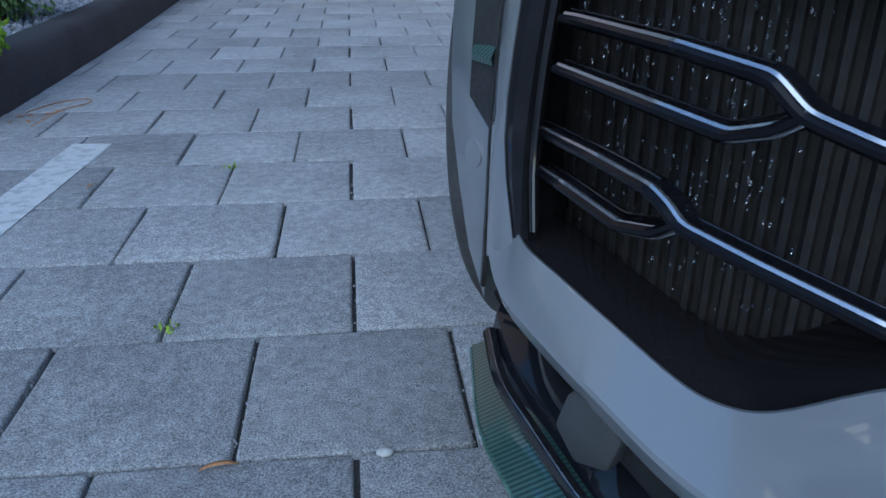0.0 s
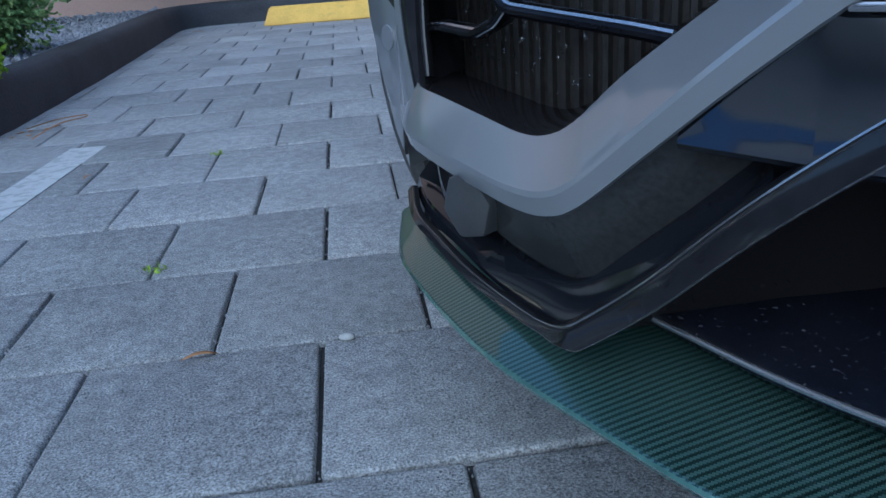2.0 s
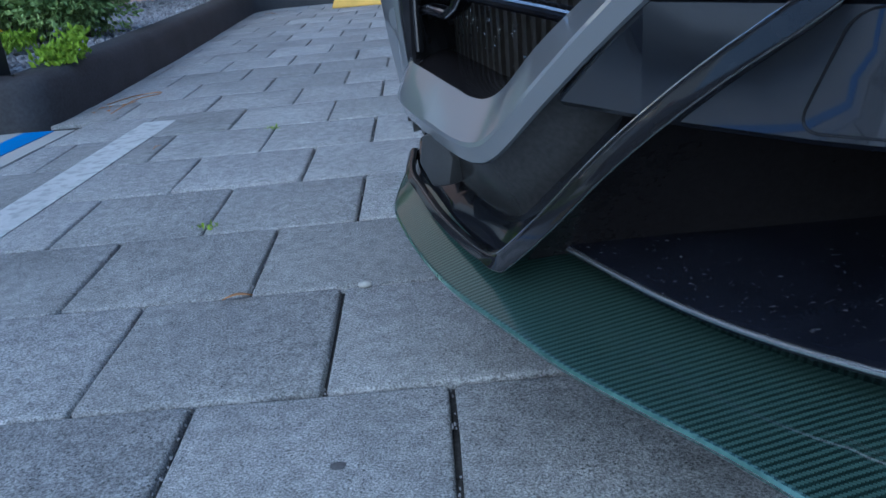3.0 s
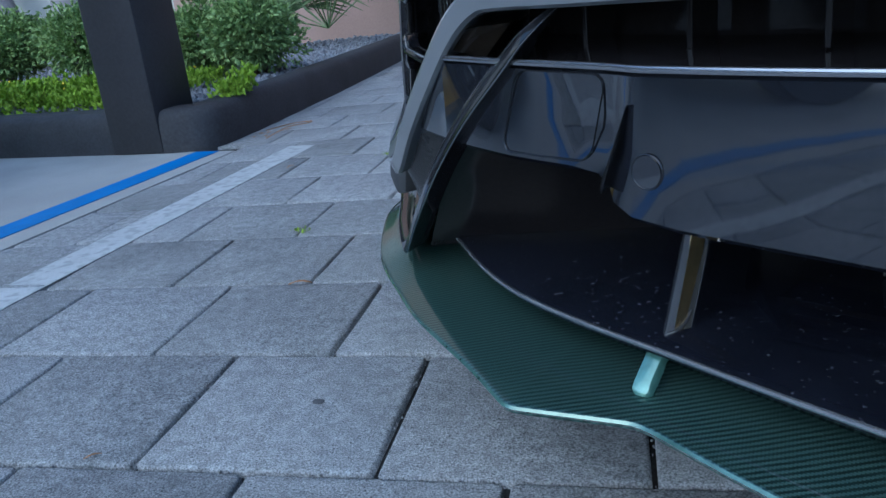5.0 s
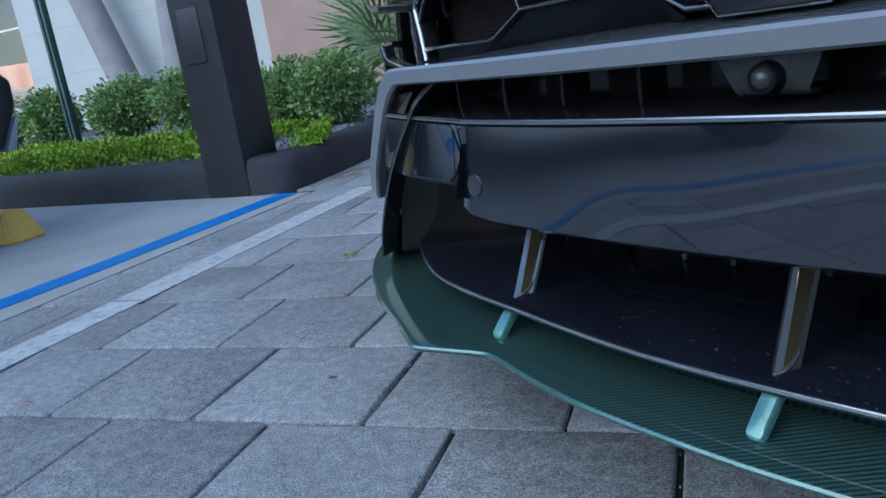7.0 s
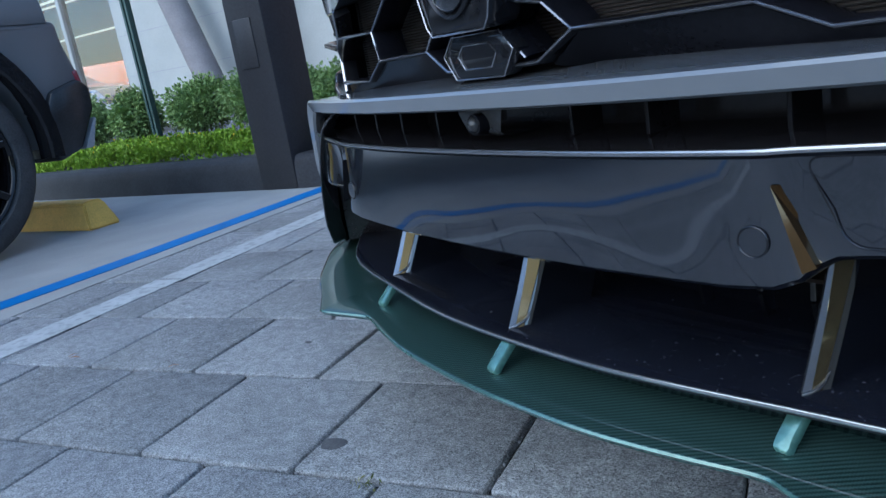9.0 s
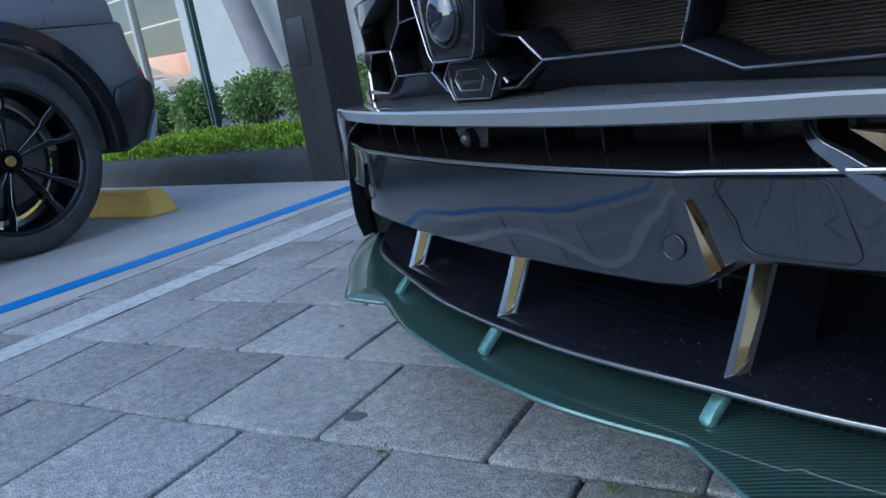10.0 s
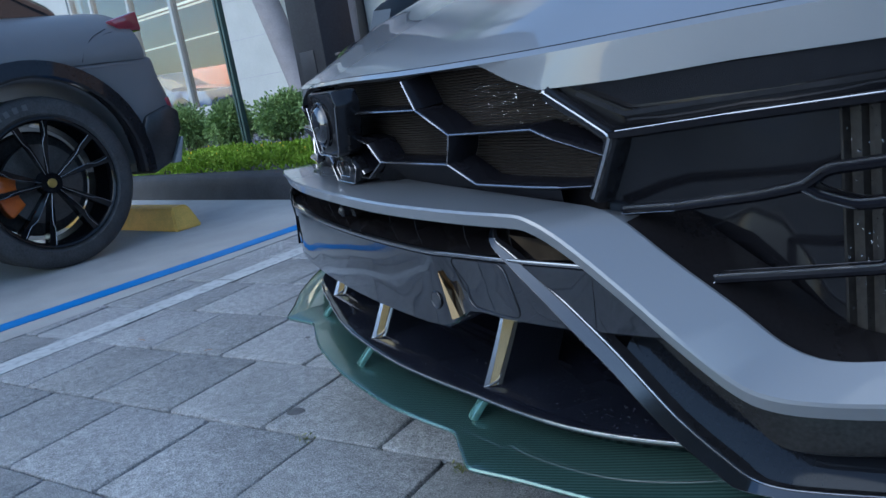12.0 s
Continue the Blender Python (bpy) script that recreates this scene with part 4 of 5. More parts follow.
# three fins between shelf and panel, raked back
for x, y in ((-0.32, 0.062), (0.0, 0.022), (0.32, 0.062)):
    def rail(dx0, dy0, dx1, dy1):
        return [(x + dx0, y + dy0, 0.257), (x + (dx0 + dx1) / 2, y + (dy0 + dy1) / 2 + 0.022, 0.312), (x + dx1, y + dy1 + 0.044, 0.374)]
    fin = part("fin", loft_mesh("fin", [rail(-0.0095, -0.002, -0.0075, 0.0), rail(0.0012, 0.0055, 0.0056, 0.0162), rail(0.0050, 0.011, 0.0080, 0.020), rail(0.009, 0.10, 0.009, 0.10), rail(-0.014, 0.10, -0.014, 0.10)], True, 3, True, angle=25), PANEL, car, "glossy black upright fin")
    part("fin_edge", loft_mesh("fin_edge", [rail(-0.0100, -0.006, -0.0080, 0.0), rail(-0.0055, -0.012, -0.0045, -0.003), rail(-0.0015, -0.006, -0.0015, 0.0), rail(-0.0090, 0.004, -0.0065, 0.004)], True, 3, True, angle=30), FIN_EDGE, fin, "bright leading edge")
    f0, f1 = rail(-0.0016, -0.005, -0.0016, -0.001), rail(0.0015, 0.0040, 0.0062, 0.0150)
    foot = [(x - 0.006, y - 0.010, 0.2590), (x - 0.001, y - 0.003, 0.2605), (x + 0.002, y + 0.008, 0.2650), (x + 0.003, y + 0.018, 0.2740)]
    part("fin_foot", sweep("fin_foot", spline(foot, 4), rounded(0.0036, 0.0036, 0.0014, 2), scale=[1.0] * 8 + [0.9, 0.8, 0.65, 0.5, 0.3]), GLINT_TRIM, fin)
    part("fin_face", loft_mesh("fin_face", [off(f0, 0.0, 0.0, -0.003), f0, f1, off(f1, 0.012, 0.0, -0.002)], False, 2, angle=20), FIN_WARM_TINT, fin, "polished slanting side face tinted with a warm reflection")

# short ribs of lacquered carbon from the shelf down to the lip
# their paler metallic green has the sky's shine painted in
for x, y in ((-0.333, 0.026), (-0.006, -0.020), (0.310, 0.027)):
    rib = [(x + 0.002, y + 0.031, 0.250), (x + 0.001, y + 0.018, 0.238), (x, y + 0.006, 0.2262), (x, y + 0.001, 0.2205), (x, y - 0.002, 0.2180)]
    part("lip_rib", sweep("lip_rib", spline(rib, 4), [(-0.0085, -0.006), (0.0085, -0.006), (0.0085, 0.000), (0.0065, 0.0026), (0.0, 0.0034), (-0.0065, 0.0026), (-0.0085, 0.000)], scale=[1.0] * 12 + [0.95, 0.86, 0.74, 0.58, 0.36], angle=40), RIB_SHEEN, car, "green lacquered rib with sky sheen put into its colour")

# side blades
BL = [(0.404, 0.060, 0.508), (0.425, 0.041, 0.488), (0.45, 0.047, 0.470), (0.515, 0.067, 0.421), (0.576, 0.088, 0.366), (0.63, 0.109, 0.308), (0.672, 0.133, 0.266), (0.69, 0.144, 0.251), (0.71, 0.157, 0.2445), (0.74, 0.182, 0.242), (0.80, 0.238, 0.241), (0.86, 0.302, 0.243), (0.905, 0.352, 0.247), (0.945, 0.425, 0.25)]
BLADE = [(-0.011, -0.012), (-0.0095, -0.0155), (0.0035, -0.0045), (0.005, -0.001), (0.0045, 0.012), (-0.010, 0.014)]
SOFT_BLADE = [(-0.011, -0.0105), (-0.0107, -0.0135), (-0.0092, -0.0153), (-0.0070, -0.0138), (0.0010, -0.0072), (0.0036, -0.0042), (0.0048, -0.0008), (0.005, 0.003), (0.0045, 0.012), (-0.010, 0.014)]
BSPL = spline(BL, 4)
for s in (-1, 1):
    BSC = [(0.95 if s > 0 else 1.0) * min(1.0, 0.25 + i / 12 if s < 0 else 0.1 + i / 14) * (1.0 if i < 26 else max(0.6 if s > 0 else 0.42, 1.0 - (i - 26) * 0.09)) for i in range(len(BSPL))]
    turn = (lambda o: o) if s > 0 else (lambda o: [(-u, w) for u, w in o])
    blade = part("side_blade", sweep("side_blade", mirrored(BSPL, s), turn(BLADE if s > 0 else SOFT_BLADE), up=(0, 1, 0), scale=BSC, angle=15 if s > 0 else 34), GLOSS, car, "glossy black slanting blade")
    # sky sheen laid on as a metallic strip, right blade only
    if s > 0:
        part("blade_sheen", sweep("blade_sheen", mirrored(BSPL, s), turn([(-0.0086, -0.0153), (0.0030, -0.0054), (0.0024, -0.003), (-0.0086, -0.012)]), up=(0, 1, 0), scale=BSC, angle=15), BLADE_SHEEN, blade, "metallic strip added as the sky sheen on the upper face")

    for o in (-0.0101, -0.0142), (0.0041, -0.0030):
        rim_o = [(o[0] + 0.0009 * p, o[1] + 0.0009 * q) for p, q in ((1, 0), (0, 1), (-1, 0), (0, -1))]
        part("blade_edge", sweep("blade_edge", mirrored(BSPL, s), turn(rim_o), up=(0, 1, 0), scale=BSC), GLINT_TRIM, blade)

    # recess between band and blade
    r1 = mirrored([(p[0], p[1] + 0.03, p[2] + 0.004) for p in SIL_L[6:]], s)
    r3 = [(0.57, 0.096, 0.38), (0.62, 0.115, 0.325), (0.665, 0.14, 0.28), (0.70, 0.16, 0.255), (0.74, 0.195, 0.25), (0.79, 0.24, 0.248), (0.845, 0.30, 0.25), (0.905, 0.365, 0.255), (0.945, 0.43, 0.258)]
    r2 = [((a[0] * s + b[0]) / 2, max(b[1] + 0.05, a[1] + 0.008), b[2] + 0.012) for a, b in zip(r1, r3)]
    part("corner_recess", loft_mesh("corner_recess", [r1, mirrored(r2, s), mirrored(off(r3, 0.012, 0.0), s), mirrored(off(r3, 0.0, -0.018), s)], False, 3, angle=40), RECESS, car, "black corner recess")
    hexa = []
    for i in range(6):
        a = radians(60 * i + 12)
        hexa.append((0.028 * math.cos(a), 0.031 * math.sin(a)))
    rad = part("radar_housing", prism_bm(hexa, 2, -0.045, 0.022, 0.004), SENSOR, car, "six-sided dark grey sensor cover", auto=30)
    rad.matrix_local = pose(s * 0.797, 0.262, 0.298, 90, 0, s * 20)
    plate = [(0.575, 0.135, 0.368), (0.613, 0.152, 0.328), (0.656, 0.170, 0.299), (0.678, 0.179, 0.279), (0.694, 0.186, 0.271), (0.712, 0.196, 0.269), (0.742, 0.218, 0.270), (0.79, 0.262, 0.274), (0.845, 0.318, 0.280)]
    part("recess_plate", loft_mesh("recess_plate", [mirrored([(p[0], p[1] + 0.016, p[2] + 0.002) for p in SIL_L[6:]], s), mirrored(off(plate, -0.002, 0.005), s), mirrored(plate, s), mirrored(off(plate, 0.004, -0.003), s), mirrored(off(plate, 0.05, 0.004), s)], False, 3, angle=30), SATIN, car, "satin black plate under the band")
    ridge = mirrored([(0.87, 0.345, 0.315), (0.85, 0.315, 0.285), (0.815, 0.278, 0.275)], s)
    part("recess_fin", sweep("recess_fin", spline(ridge, 3), [(-0.010, 0), (0.006, -0.004), (0.006, 0.004), (-0.010, 0.006)]), GLOSS, car)

# grille bars on either side
BARS = [
    [(0.874, 0.372, 0.551), (0.858, 0.354, 0.552), (0.78, 0.268, 0.553), (0.726, 0.226, 0.548), (0.708, 0.215, 0.533), (0.676, 0.196, 0.526), (0.6, 0.163, 0.515), (0.538, 0.146, 0.509)],
    [(0.878, 0.377, 0.514), (0.79, 0.279, 0.516), (0.744, 0.239, 0.514), (0.720, 0.223, 0.524), (0.708, 0.215, 0.534)],
    [(0.903, 0.412, 0.457), (0.831, 0.322, 0.466), (0.785, 0.272, 0.467), (0.772, 0.259, 0.462), (0.762, 0.250, 0.454), (0.718, 0.221, 0.450), (0.658, 0.187, 0.444), (0.632, 0.176, 0.440)],
    [(0.914, 0.428, 0.422), (0.864, 0.36, 0.430), (0.806, 0.295, 0.431), (0.777, 0.264, 0.443), (0.764, 0.252, 0.455)],
    [(0.533, 0.145, 0.591), (0.658, 0.187, 0.602), (0.764, 0.251, 0.608), (0.89, 0.395, 0.615)],
]
SLAT = [(-0.012, -0.002), (-0.004, -0.0050), (0.004, -0.0050), (0.0078, -0.002), (0.0078, 0.001), (0.005, 0.0034), (-0.004, 0.0040), (-0.0105, 0.0050), (-0.012, 0.0040)]


def fine_path(pts, step=0.0045):
    """Points close together along straight runs, with corners eased."""
    out = resample(pts, max(8, int(sum((Vector(b) - Vector(a)).length for a, b in zip(pts, pts[1:])) / step)))
    for _ in range(1):
        out = [out[0]] + [(out[i - 1] + out[i] * 2 + out[i + 1]) / 4 for i in range(1, len(out) - 1)] + [out[-1]]
    return out


for s in (-1, 1):
    for b in BARS:
        p = fine_path(mirrored(b, s))
        prof = SLAT if s < 0 else [(-u, w) for u, w in SLAT]
        bar = part("grille_bar", sweep("grille_bar", p, prof, angle=15), HEXBLACK, car, "glossy black grille bar")
        # thin lines stand in for the highlights on the bar's edges
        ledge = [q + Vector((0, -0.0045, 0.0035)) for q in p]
        part("bar_highlight", sweep("bar_highlight", ledge, [(0.0022, 0), (0.001, 0.0018), (-0.0022, 0.001), (0, -0.0018)]), EDGE_HIGHLIGHT, bar)
        part("bar_highlight", sweep("bar_highlight", [q + Vector((0, -0.0074, -0.0022)) for q in p], [(0.0009, 0), (0, 0.0009), (-0.0009, 0), (0, -0.0009)]), EDGE_HIGHLIGHT, bar)
        part("bar_highlight", sweep("bar_highlight", [q + Vector((0, 0.0105, 0.0048)) for q in p], [(0.0009, 0), (0, 0.0009), (-0.0009, 0), (0, -0.0009)]), GROOVE, bar)
    # corrugated cooler behind the bars
    cols = []
    x = 0.70 if s > 0 else 0.60
    i = 0
    while x < 0.915:
        d = 0.007 if i % 2 else 0.0
        cols.append((x, grille_y(x) + 0.062 + d))
        cols.append((x + 0.0045, grille_y(x + 0.0045) + 0.062 + d))
        x += 0.0066
        i += 1
    part("cooler", loft_mesh("cooler", [mirrored([(x, y, z) for x, y in cols], s) for z in (0.34, 0.5, 0.66)], False, 0, angle=20), COOLER, car, "dusty ribbed cooler behind the grille")
    xe = 0.703 if s > 0 else 0.603
    duct = [(0.505, 0.150, 0.46), (0.505 + (xe - 0.505) * 0.12, 0.178, 0.455), (0.505 + (xe - 0.505) * 0.4, 0.14 + (grille_y(xe) - 0.08) * 0.75, 0.43), (xe - 0.03, grille_y(xe) + 0.05, 0.39), (xe, grille_y(xe) + 0.061, 0.36)]
    part("duct_wall", loft_mesh("duct_wall", [mirrored([(x, y, max(z, low)) for x, y, low in duct], s) for z in (0.34, 0.5, 0.66)], False, 3), GRILLE_GLOSS, car, "smooth black duct wall")
    part("grille_plate", loft_mesh("grille_plate", [mirrored([(0.47, 0.118, 0.648), (0.60, 0.172, 0.652), (0.72, 0.230, 0.655), (0.87, 0.385, 0.66)], s), mirrored([(0.53, 0.158, 0.596), (0.62, 0.186, 0.604), (0.73, 0.245, 0.61), (0.885, 0.405, 0.617)], s)], False, 3), GRILLE_GLOSS, car, "glossy black plate under the brow")
    rim_path = mirrored([(0.500, 0.128, 0.640), (0.548, 0.150, 0.614), (0.62, 0.181, 0.619), (0.73, 0.240, 0.625), (0.86, 0.372, 0.631)], s)
    part("plate_ledge", sweep("plate_ledge", fine_path(rim_path), [(-0.004, -0.002), (0.004, -0.003), (0.004, 0.002), (-0.004, 0.003)], angle=20), GLOSS, car, "narrow glossy ledge along the plate")
    # inner walls of the side grille
    part("grille_frame", loft_mesh("grille_frame", [mirrored([(0.893, 0.368, 0.375), (0.903, 0.392, 0.45), (0.893, 0.396, 0.56), (0.87, 0.39, 0.68)], s), mirrored([(0.888, 0.44, 0.375), (0.898, 0.46, 0.45), (0.888, 0.46, 0.56), (0.865, 0.45, 0.68)], s), mirrored([(0.875, 0.50, 0.375), (0.875, 0.51, 0.45), (0.875, 0.51, 0.56), (0.85, 0.5, 0.68)], s)], False, 3), GLOSS, car)
    part("grille_surround", loft_mesh("grille_surround", [mirrored([(0.906, 0.373, 0.360), (0.9275, 0.398, 0.45), (0.9205, 0.404, 0.56), (0.8985, 0.396, 0.68)], s), mirrored([(0.903, 0.370, 0.362), (0.918, 0.389, 0.45), (0.909, 0.393, 0.56), (0.887, 0.386, 0.68)], s), mirrored([(0.900, 0.370, 0.364), (0.907, 0.389, 0.45), (0.897, 0.392, 0.56), (0.875, 0.386, 0.68)], s), mirrored([(0.893, 0.380, 0.368), (0.899, 0.402, 0.45), (0.889, 0.405, 0.56), (0.867, 0.40, 0.68)], s)], False, 3, angle=20), GLOSS, car, "glossy black upright grille surround")
    low_edge = mirrored(off(SIL_U[5:], 0.004, -0.004), s)
    part("grille_sill", loft_mesh("grille_sill", [low_edge, off(low_edge, 0.018, 0.003), off(low_edge, 0.052, 0.005), off(low_edge, 0.075, 0.006)], False, 3, angle=40), DUCT, car, "black sill behind the band")
    part("grille_trim", sweep("grille_trim", spline(mirrored([(0.889, 0.372, 0.382), (0.897, 0.388, 0.45), (0.888, 0.39, 0.56), (0.866, 0.385, 0.66)], s), 3), rounded(0.006, 0.014, 0.002, 2), up=(0, 1, 0)), GLOSS, car)
    # corner post between middle and side grille
    node = [(0.466, 0.110, 0.644), (0.500, 0.128, 0.616), (0.533, 0.143, 0.590), (0.522, 0.138, 0.560), (0.508, 0.130, 0.522)]
    part("grille_post", sweep("grille_post", fine_path(mirrored(node, s)), [(-0.009, -0.003), (0.007, -0.006), (0.009, -0.002), (0.008, 0.02), (-0.009, 0.02)], up=(0, 1, 0)), GLOSS, car)
    part("post_highlight", sweep("post_highlight", [q + Vector((0, -0.0050, 0.002)) for q in fine_path(mirrored(node, s))], [(0.0022, 0), (0, 0.0022), (-0.0022, 0), (0, -0.0022)], up=(0, 1, 0)), EDGE_HIGHLIGHT, car)

# middle grille: honeycomb bars before a fine mesh
HEX = [
    [(0.0, 0.640), (0.095, 0.639), (0.228, 0.637), (0.293, 0.602), (0.446, 0.605), (0.525, 0.570)],
    [(0.293, 0.602), (0.281, 0.563), (0.336, 0.538), (0.508, 0.538)],
    [(0.281, 0.563), (0.119, 0.565), (0.088, 0.592)],
    [(0.228, 0.637), (0.206, 0.677)],
    [(0.119, 0.565), (0.075, 0.540), (0.0, 0.538)],
    [(0.088, 0.592), (0.045, 0.600), (0.03, 0.578), (0.06, 0.545)],
]
HEXP = [(-0.0036, -0.038), (0.0036, -0.038), (0.0028, 0.004), (0.0010, 0.0062), (-0.0010, 0.0062), (-0.0028, 0.004)]
for s in (-1, 1):
    for h in HEX:
        p = [(x, grille_y(x), z) for x, z in h]
        q = []
        for a, b in zip(p, p[1:]):
            n = max(2, int((Vector(b) - Vector(a)).length / 0.03))
            q += [Vector(a).lerp(Vector(b), i / n) for i in range(n)]
        q.append(Vector(p[-1]))
        for v in q:
            v.y = grille_y(v.x)
        bar = part("honeycomb_bar", sweep("honeycomb_bar", mirrored(q, s), [(u, -w) for u, w in HEXP], up=(0, 1, 0)), HEXBLACK, car)
        # bright line painted as the highlight on the honeycomb's front edge
        part("bar_highlight", sweep("bar_highlight", [v + Vector((0, -0.0062, 0.0)) for v in [Vector(m) for m in mirrored(q, s)]], [(0.0015, 0), (0, 0.0013), (-0.0015, 0), (0, -0.0013)]), GLINT_TRIM, bar)
xs = [i * 0.02 for i in range(-25, 26)]
part("grille_mesh", loft_mesh("grille_mesh", [[(x, grille_y(x) + 0.045, z) for x in xs] for z in (0.51, 0.56, 0.62, 0.70)], False, 0), RADIATOR, car, "fine dusty brown-black grille mesh")
mv, mf = [], []
for k in range(44):
    z = 0.530 + k * 0.0036
    for s0 in range(len(xs) - 1):
        b = len(mv)
        for x in (xs[s0], xs[s0 + 1]):
            mv += [(x, grille_y(x) + 0.040, z), (x, grille_y(x) + 0.038, z + 0.0009), (x, grille_y(x) + 0.040, z + 0.0018)]
        mf += [(b, b + 3, b + 4, b + 1), (b + 1, b + 4, b + 5, b + 2)]
part("wire_screen", mesh_from("wire_screen", mv, mf), COOLER, car, "thin level wires of the mesh")
for s in (-1, 1):
    top = [(x, grille_y(x) + 0.004, z) for x, z in ((0.085, 0.535), (0.119, 0.562), (0.20, 0.562), (0.281, 0.560), (0.336, 0.535), (0.40, 0.535), (0.468, 0.535))]
    low = [(x, float(np.interp(x, [p[0] for p in SIL_U], [p[1] for p in SIL_U])) + 0.002, z) for x, y, z in [(t[0], 0, float(np.interp(t[0], [p[0] for p in SIL_U], [p[2] for p in SIL_U])) - 0.006) for t in top]]
    part("grille_sill", loft_mesh("grille_sill", [mirrored(off(top, 0.03, 0.0), s), mirrored(top, s), mirrored(low, s)], False, 0, angle=30), HEXBLACK, car, "black sill above the band")
badge = part("radar_badge", prism_bm([(-0.052, 0.588), (-0.044, 0.578), (0.044, 0.578), (0.052, 0.588), (0.072, 0.655), (0.06, 0.678), (-0.06, 0.678), (-0.072, 0.655)], 1, -0.002, 0.04, 0.005), GLOSS, car, "black shield-shaped mount", auto=30)
bm = bmesh.new()
bmesh.ops.create_uvsphere(bm, u_segments=32, v_segments=16, radius=0.03)
bmesh.ops.transform(bm, matrix=pose(0, -0.004, 0.628) @ Matrix.Diagonal((1, 0.5, 1, 1)), verts=bm.verts)
part("lens", bm, PANEL, badge, "dark round lens", auto=60)
part("lens_ring", sweep("lens_ring", [(0.034 * math.cos(a), -0.006, 0.628 + 0.034 * math.sin(a)) for a in [i * 0.2094 for i in range(30)]], [(0.0022, 0), (0, 0.003), (-0.0022, 0), (0, -0.003)], up=(0, 1, 0), closed=True), GROOVE, badge)
part("honeycomb_badge", prism_bm([(-0.040, 0.531), (0.040, 0.531), (0.058, 0.556), (0.040, 0.575), (-0.040, 0.575), (-0.058, 0.556)], 1, 0.018, 0.04, 0.003), GLOSS, car, auto=30)
for k in (1.0, 0.55):
    part("badge_edge", sweep("badge_edge", [(x * k, 0.0175, 0.5525 + (z - 0.5525) * k) for x, z in ((-0.040, 0.531), (0.040, 0.531), (0.058, 0.556), (0.040, 0.575), (-0.040, 0.575), (-0.058, 0.556))], [(0.0008, 0), (0, 0.0008), (-0.0008, 0), (0, -0.0008)], up=(0, 1, 0), closed=True), GLINT_TRIM, badge)
part("badge_edge", sweep("badge_edge", [(x, -0.0025, z) for x, z in ((-0.072, 0.655), (-0.052, 0.588), (-0.044, 0.578), (0.044, 0.578), (0.052, 0.588), (0.072, 0.655))], [(0.0010, 0), (0, 0.0010), (-0.0010, 0), (0, -0.0010)], up=(0, 1, 0)), GLINT_TRIM, badge)

# slot above the centre panel: dark back, ribs, small camera
part("slot_back", loft_mesh("slot_back", [both([(0, 0.09, 0.53), (0.3, 0.11, 0.53), (0.5, 0.15, 0.53)]), both([(0, 0.09, 0.45), (0.3, 0.11, 0.455), (0.5, 0.15, 0.46)])], False, 3), DUCT, car)
for x in (-0.40, -0.31, -0.22, -0.13, 0.10, 0.19, 0.31, 0.40):
    y = band_y(x) + 0.03
    part("slot_rib", box_bm(x - 0.002, y + 0.02, 0.468, x + 0.002, y + 0.06, 0.512, 0.0008), DUCT, car)
part("slot_lower_shelf", loft_mesh("slot_lower_shelf", [both(off(PT, 0.012, 0.002)), both(off(PT, 0.09, 0.012))], False, 3), DUCT, car)
pod = loft_mesh("front_camera", [[(-0.040, 0.010, 0.513), (0.040, 0.010, 0.513)], [(-0.036, 0.010, 0.496), (0.036, 0.010, 0.496)], [(-0.027, 0.013, 0.477), (0.027, 0.013, 0.477)], [(-0.026, 0.020, 0.472), (0.026, 0.020, 0.472)], [(-0.024, 0.085, 0.470), (0.024, 0.085, 0.470)]], False, 3, angle=50)
eye = part("front_camera", pod, SATIN, car, "small black camera pod under the band")
bm = bmesh.new()
bmesh.ops.create_cone(bm, cap_ends=True, segments=28, radius1=0.0125, radius2=0.0105, depth=0.012, matrix=pose(0, 0.007, 0.4865, 90, 0, 0))
part("lens_ring", bm, HEXBLACK, eye, auto=35)
bm = bmesh.new()
bmesh.ops.create_uvsphere(bm, u_segments=20, v_segments=10, radius=0.0085, matrix=pose(0, 0.003, 0.4865))
part("camera_lens", bm, SATIN, eye, auto=60)

# cavity below the panel
part("intake_back", loft_mesh("intake_back", [both([(0, 0.30, 0.40), (0.4, 0.30, 0.40), (0.62, 0.20, 0.42)]), both([(0, 0.32, 0.27), (0.4, 0.32, 0.27), (0.62, 0.22, 0.26)])], False, 3), CAVITY, car)
for z in (0.295, 0.322, 0.345):
    part("intake_slat", loft_mesh("intake_slat", [both([(0, 0.19, z), (0.3, 0.20, z)]), both([(0, 0.185, z + 0.006), (0.3, 0.195, z + 0.006)]), both([(0, 0.26, z + 0.009), (0.3, 0.26, z + 0.009)])], False, 2), RADIATOR, car)
for x in (-0.16, 0.16, -0.08, 0.08, 0.22, -0.22):
    part("intake_rib", box_bm(x - 0.003, 0.225, 0.264, x + 0.003, 0.245, 0.372, 0.001), SATIN, car)
for s in (-1, 1):
    part("intake_wall", loft_mesh("intake_wall", [mirrored([(0.545, 0.10, 0.48), (0.575, 0.108, 0.38), (0.61, 0.125, 0.33), (0.67, 0.155, 0.245)], s), mirrored([(0.50, 0.17, 0.48), (0.51, 0.175, 0.38), (0.53, 0.19, 0.33), (0.56, 0.21, 0.257)], s), mirrored([(0.36, 0.30, 0.48), (0.36, 0.30, 0.40), (0.36, 0.30, 0.33), (0.36, 0.30, 0.262)], s)], False, 3), DUCT, car, "curved black duct wall")

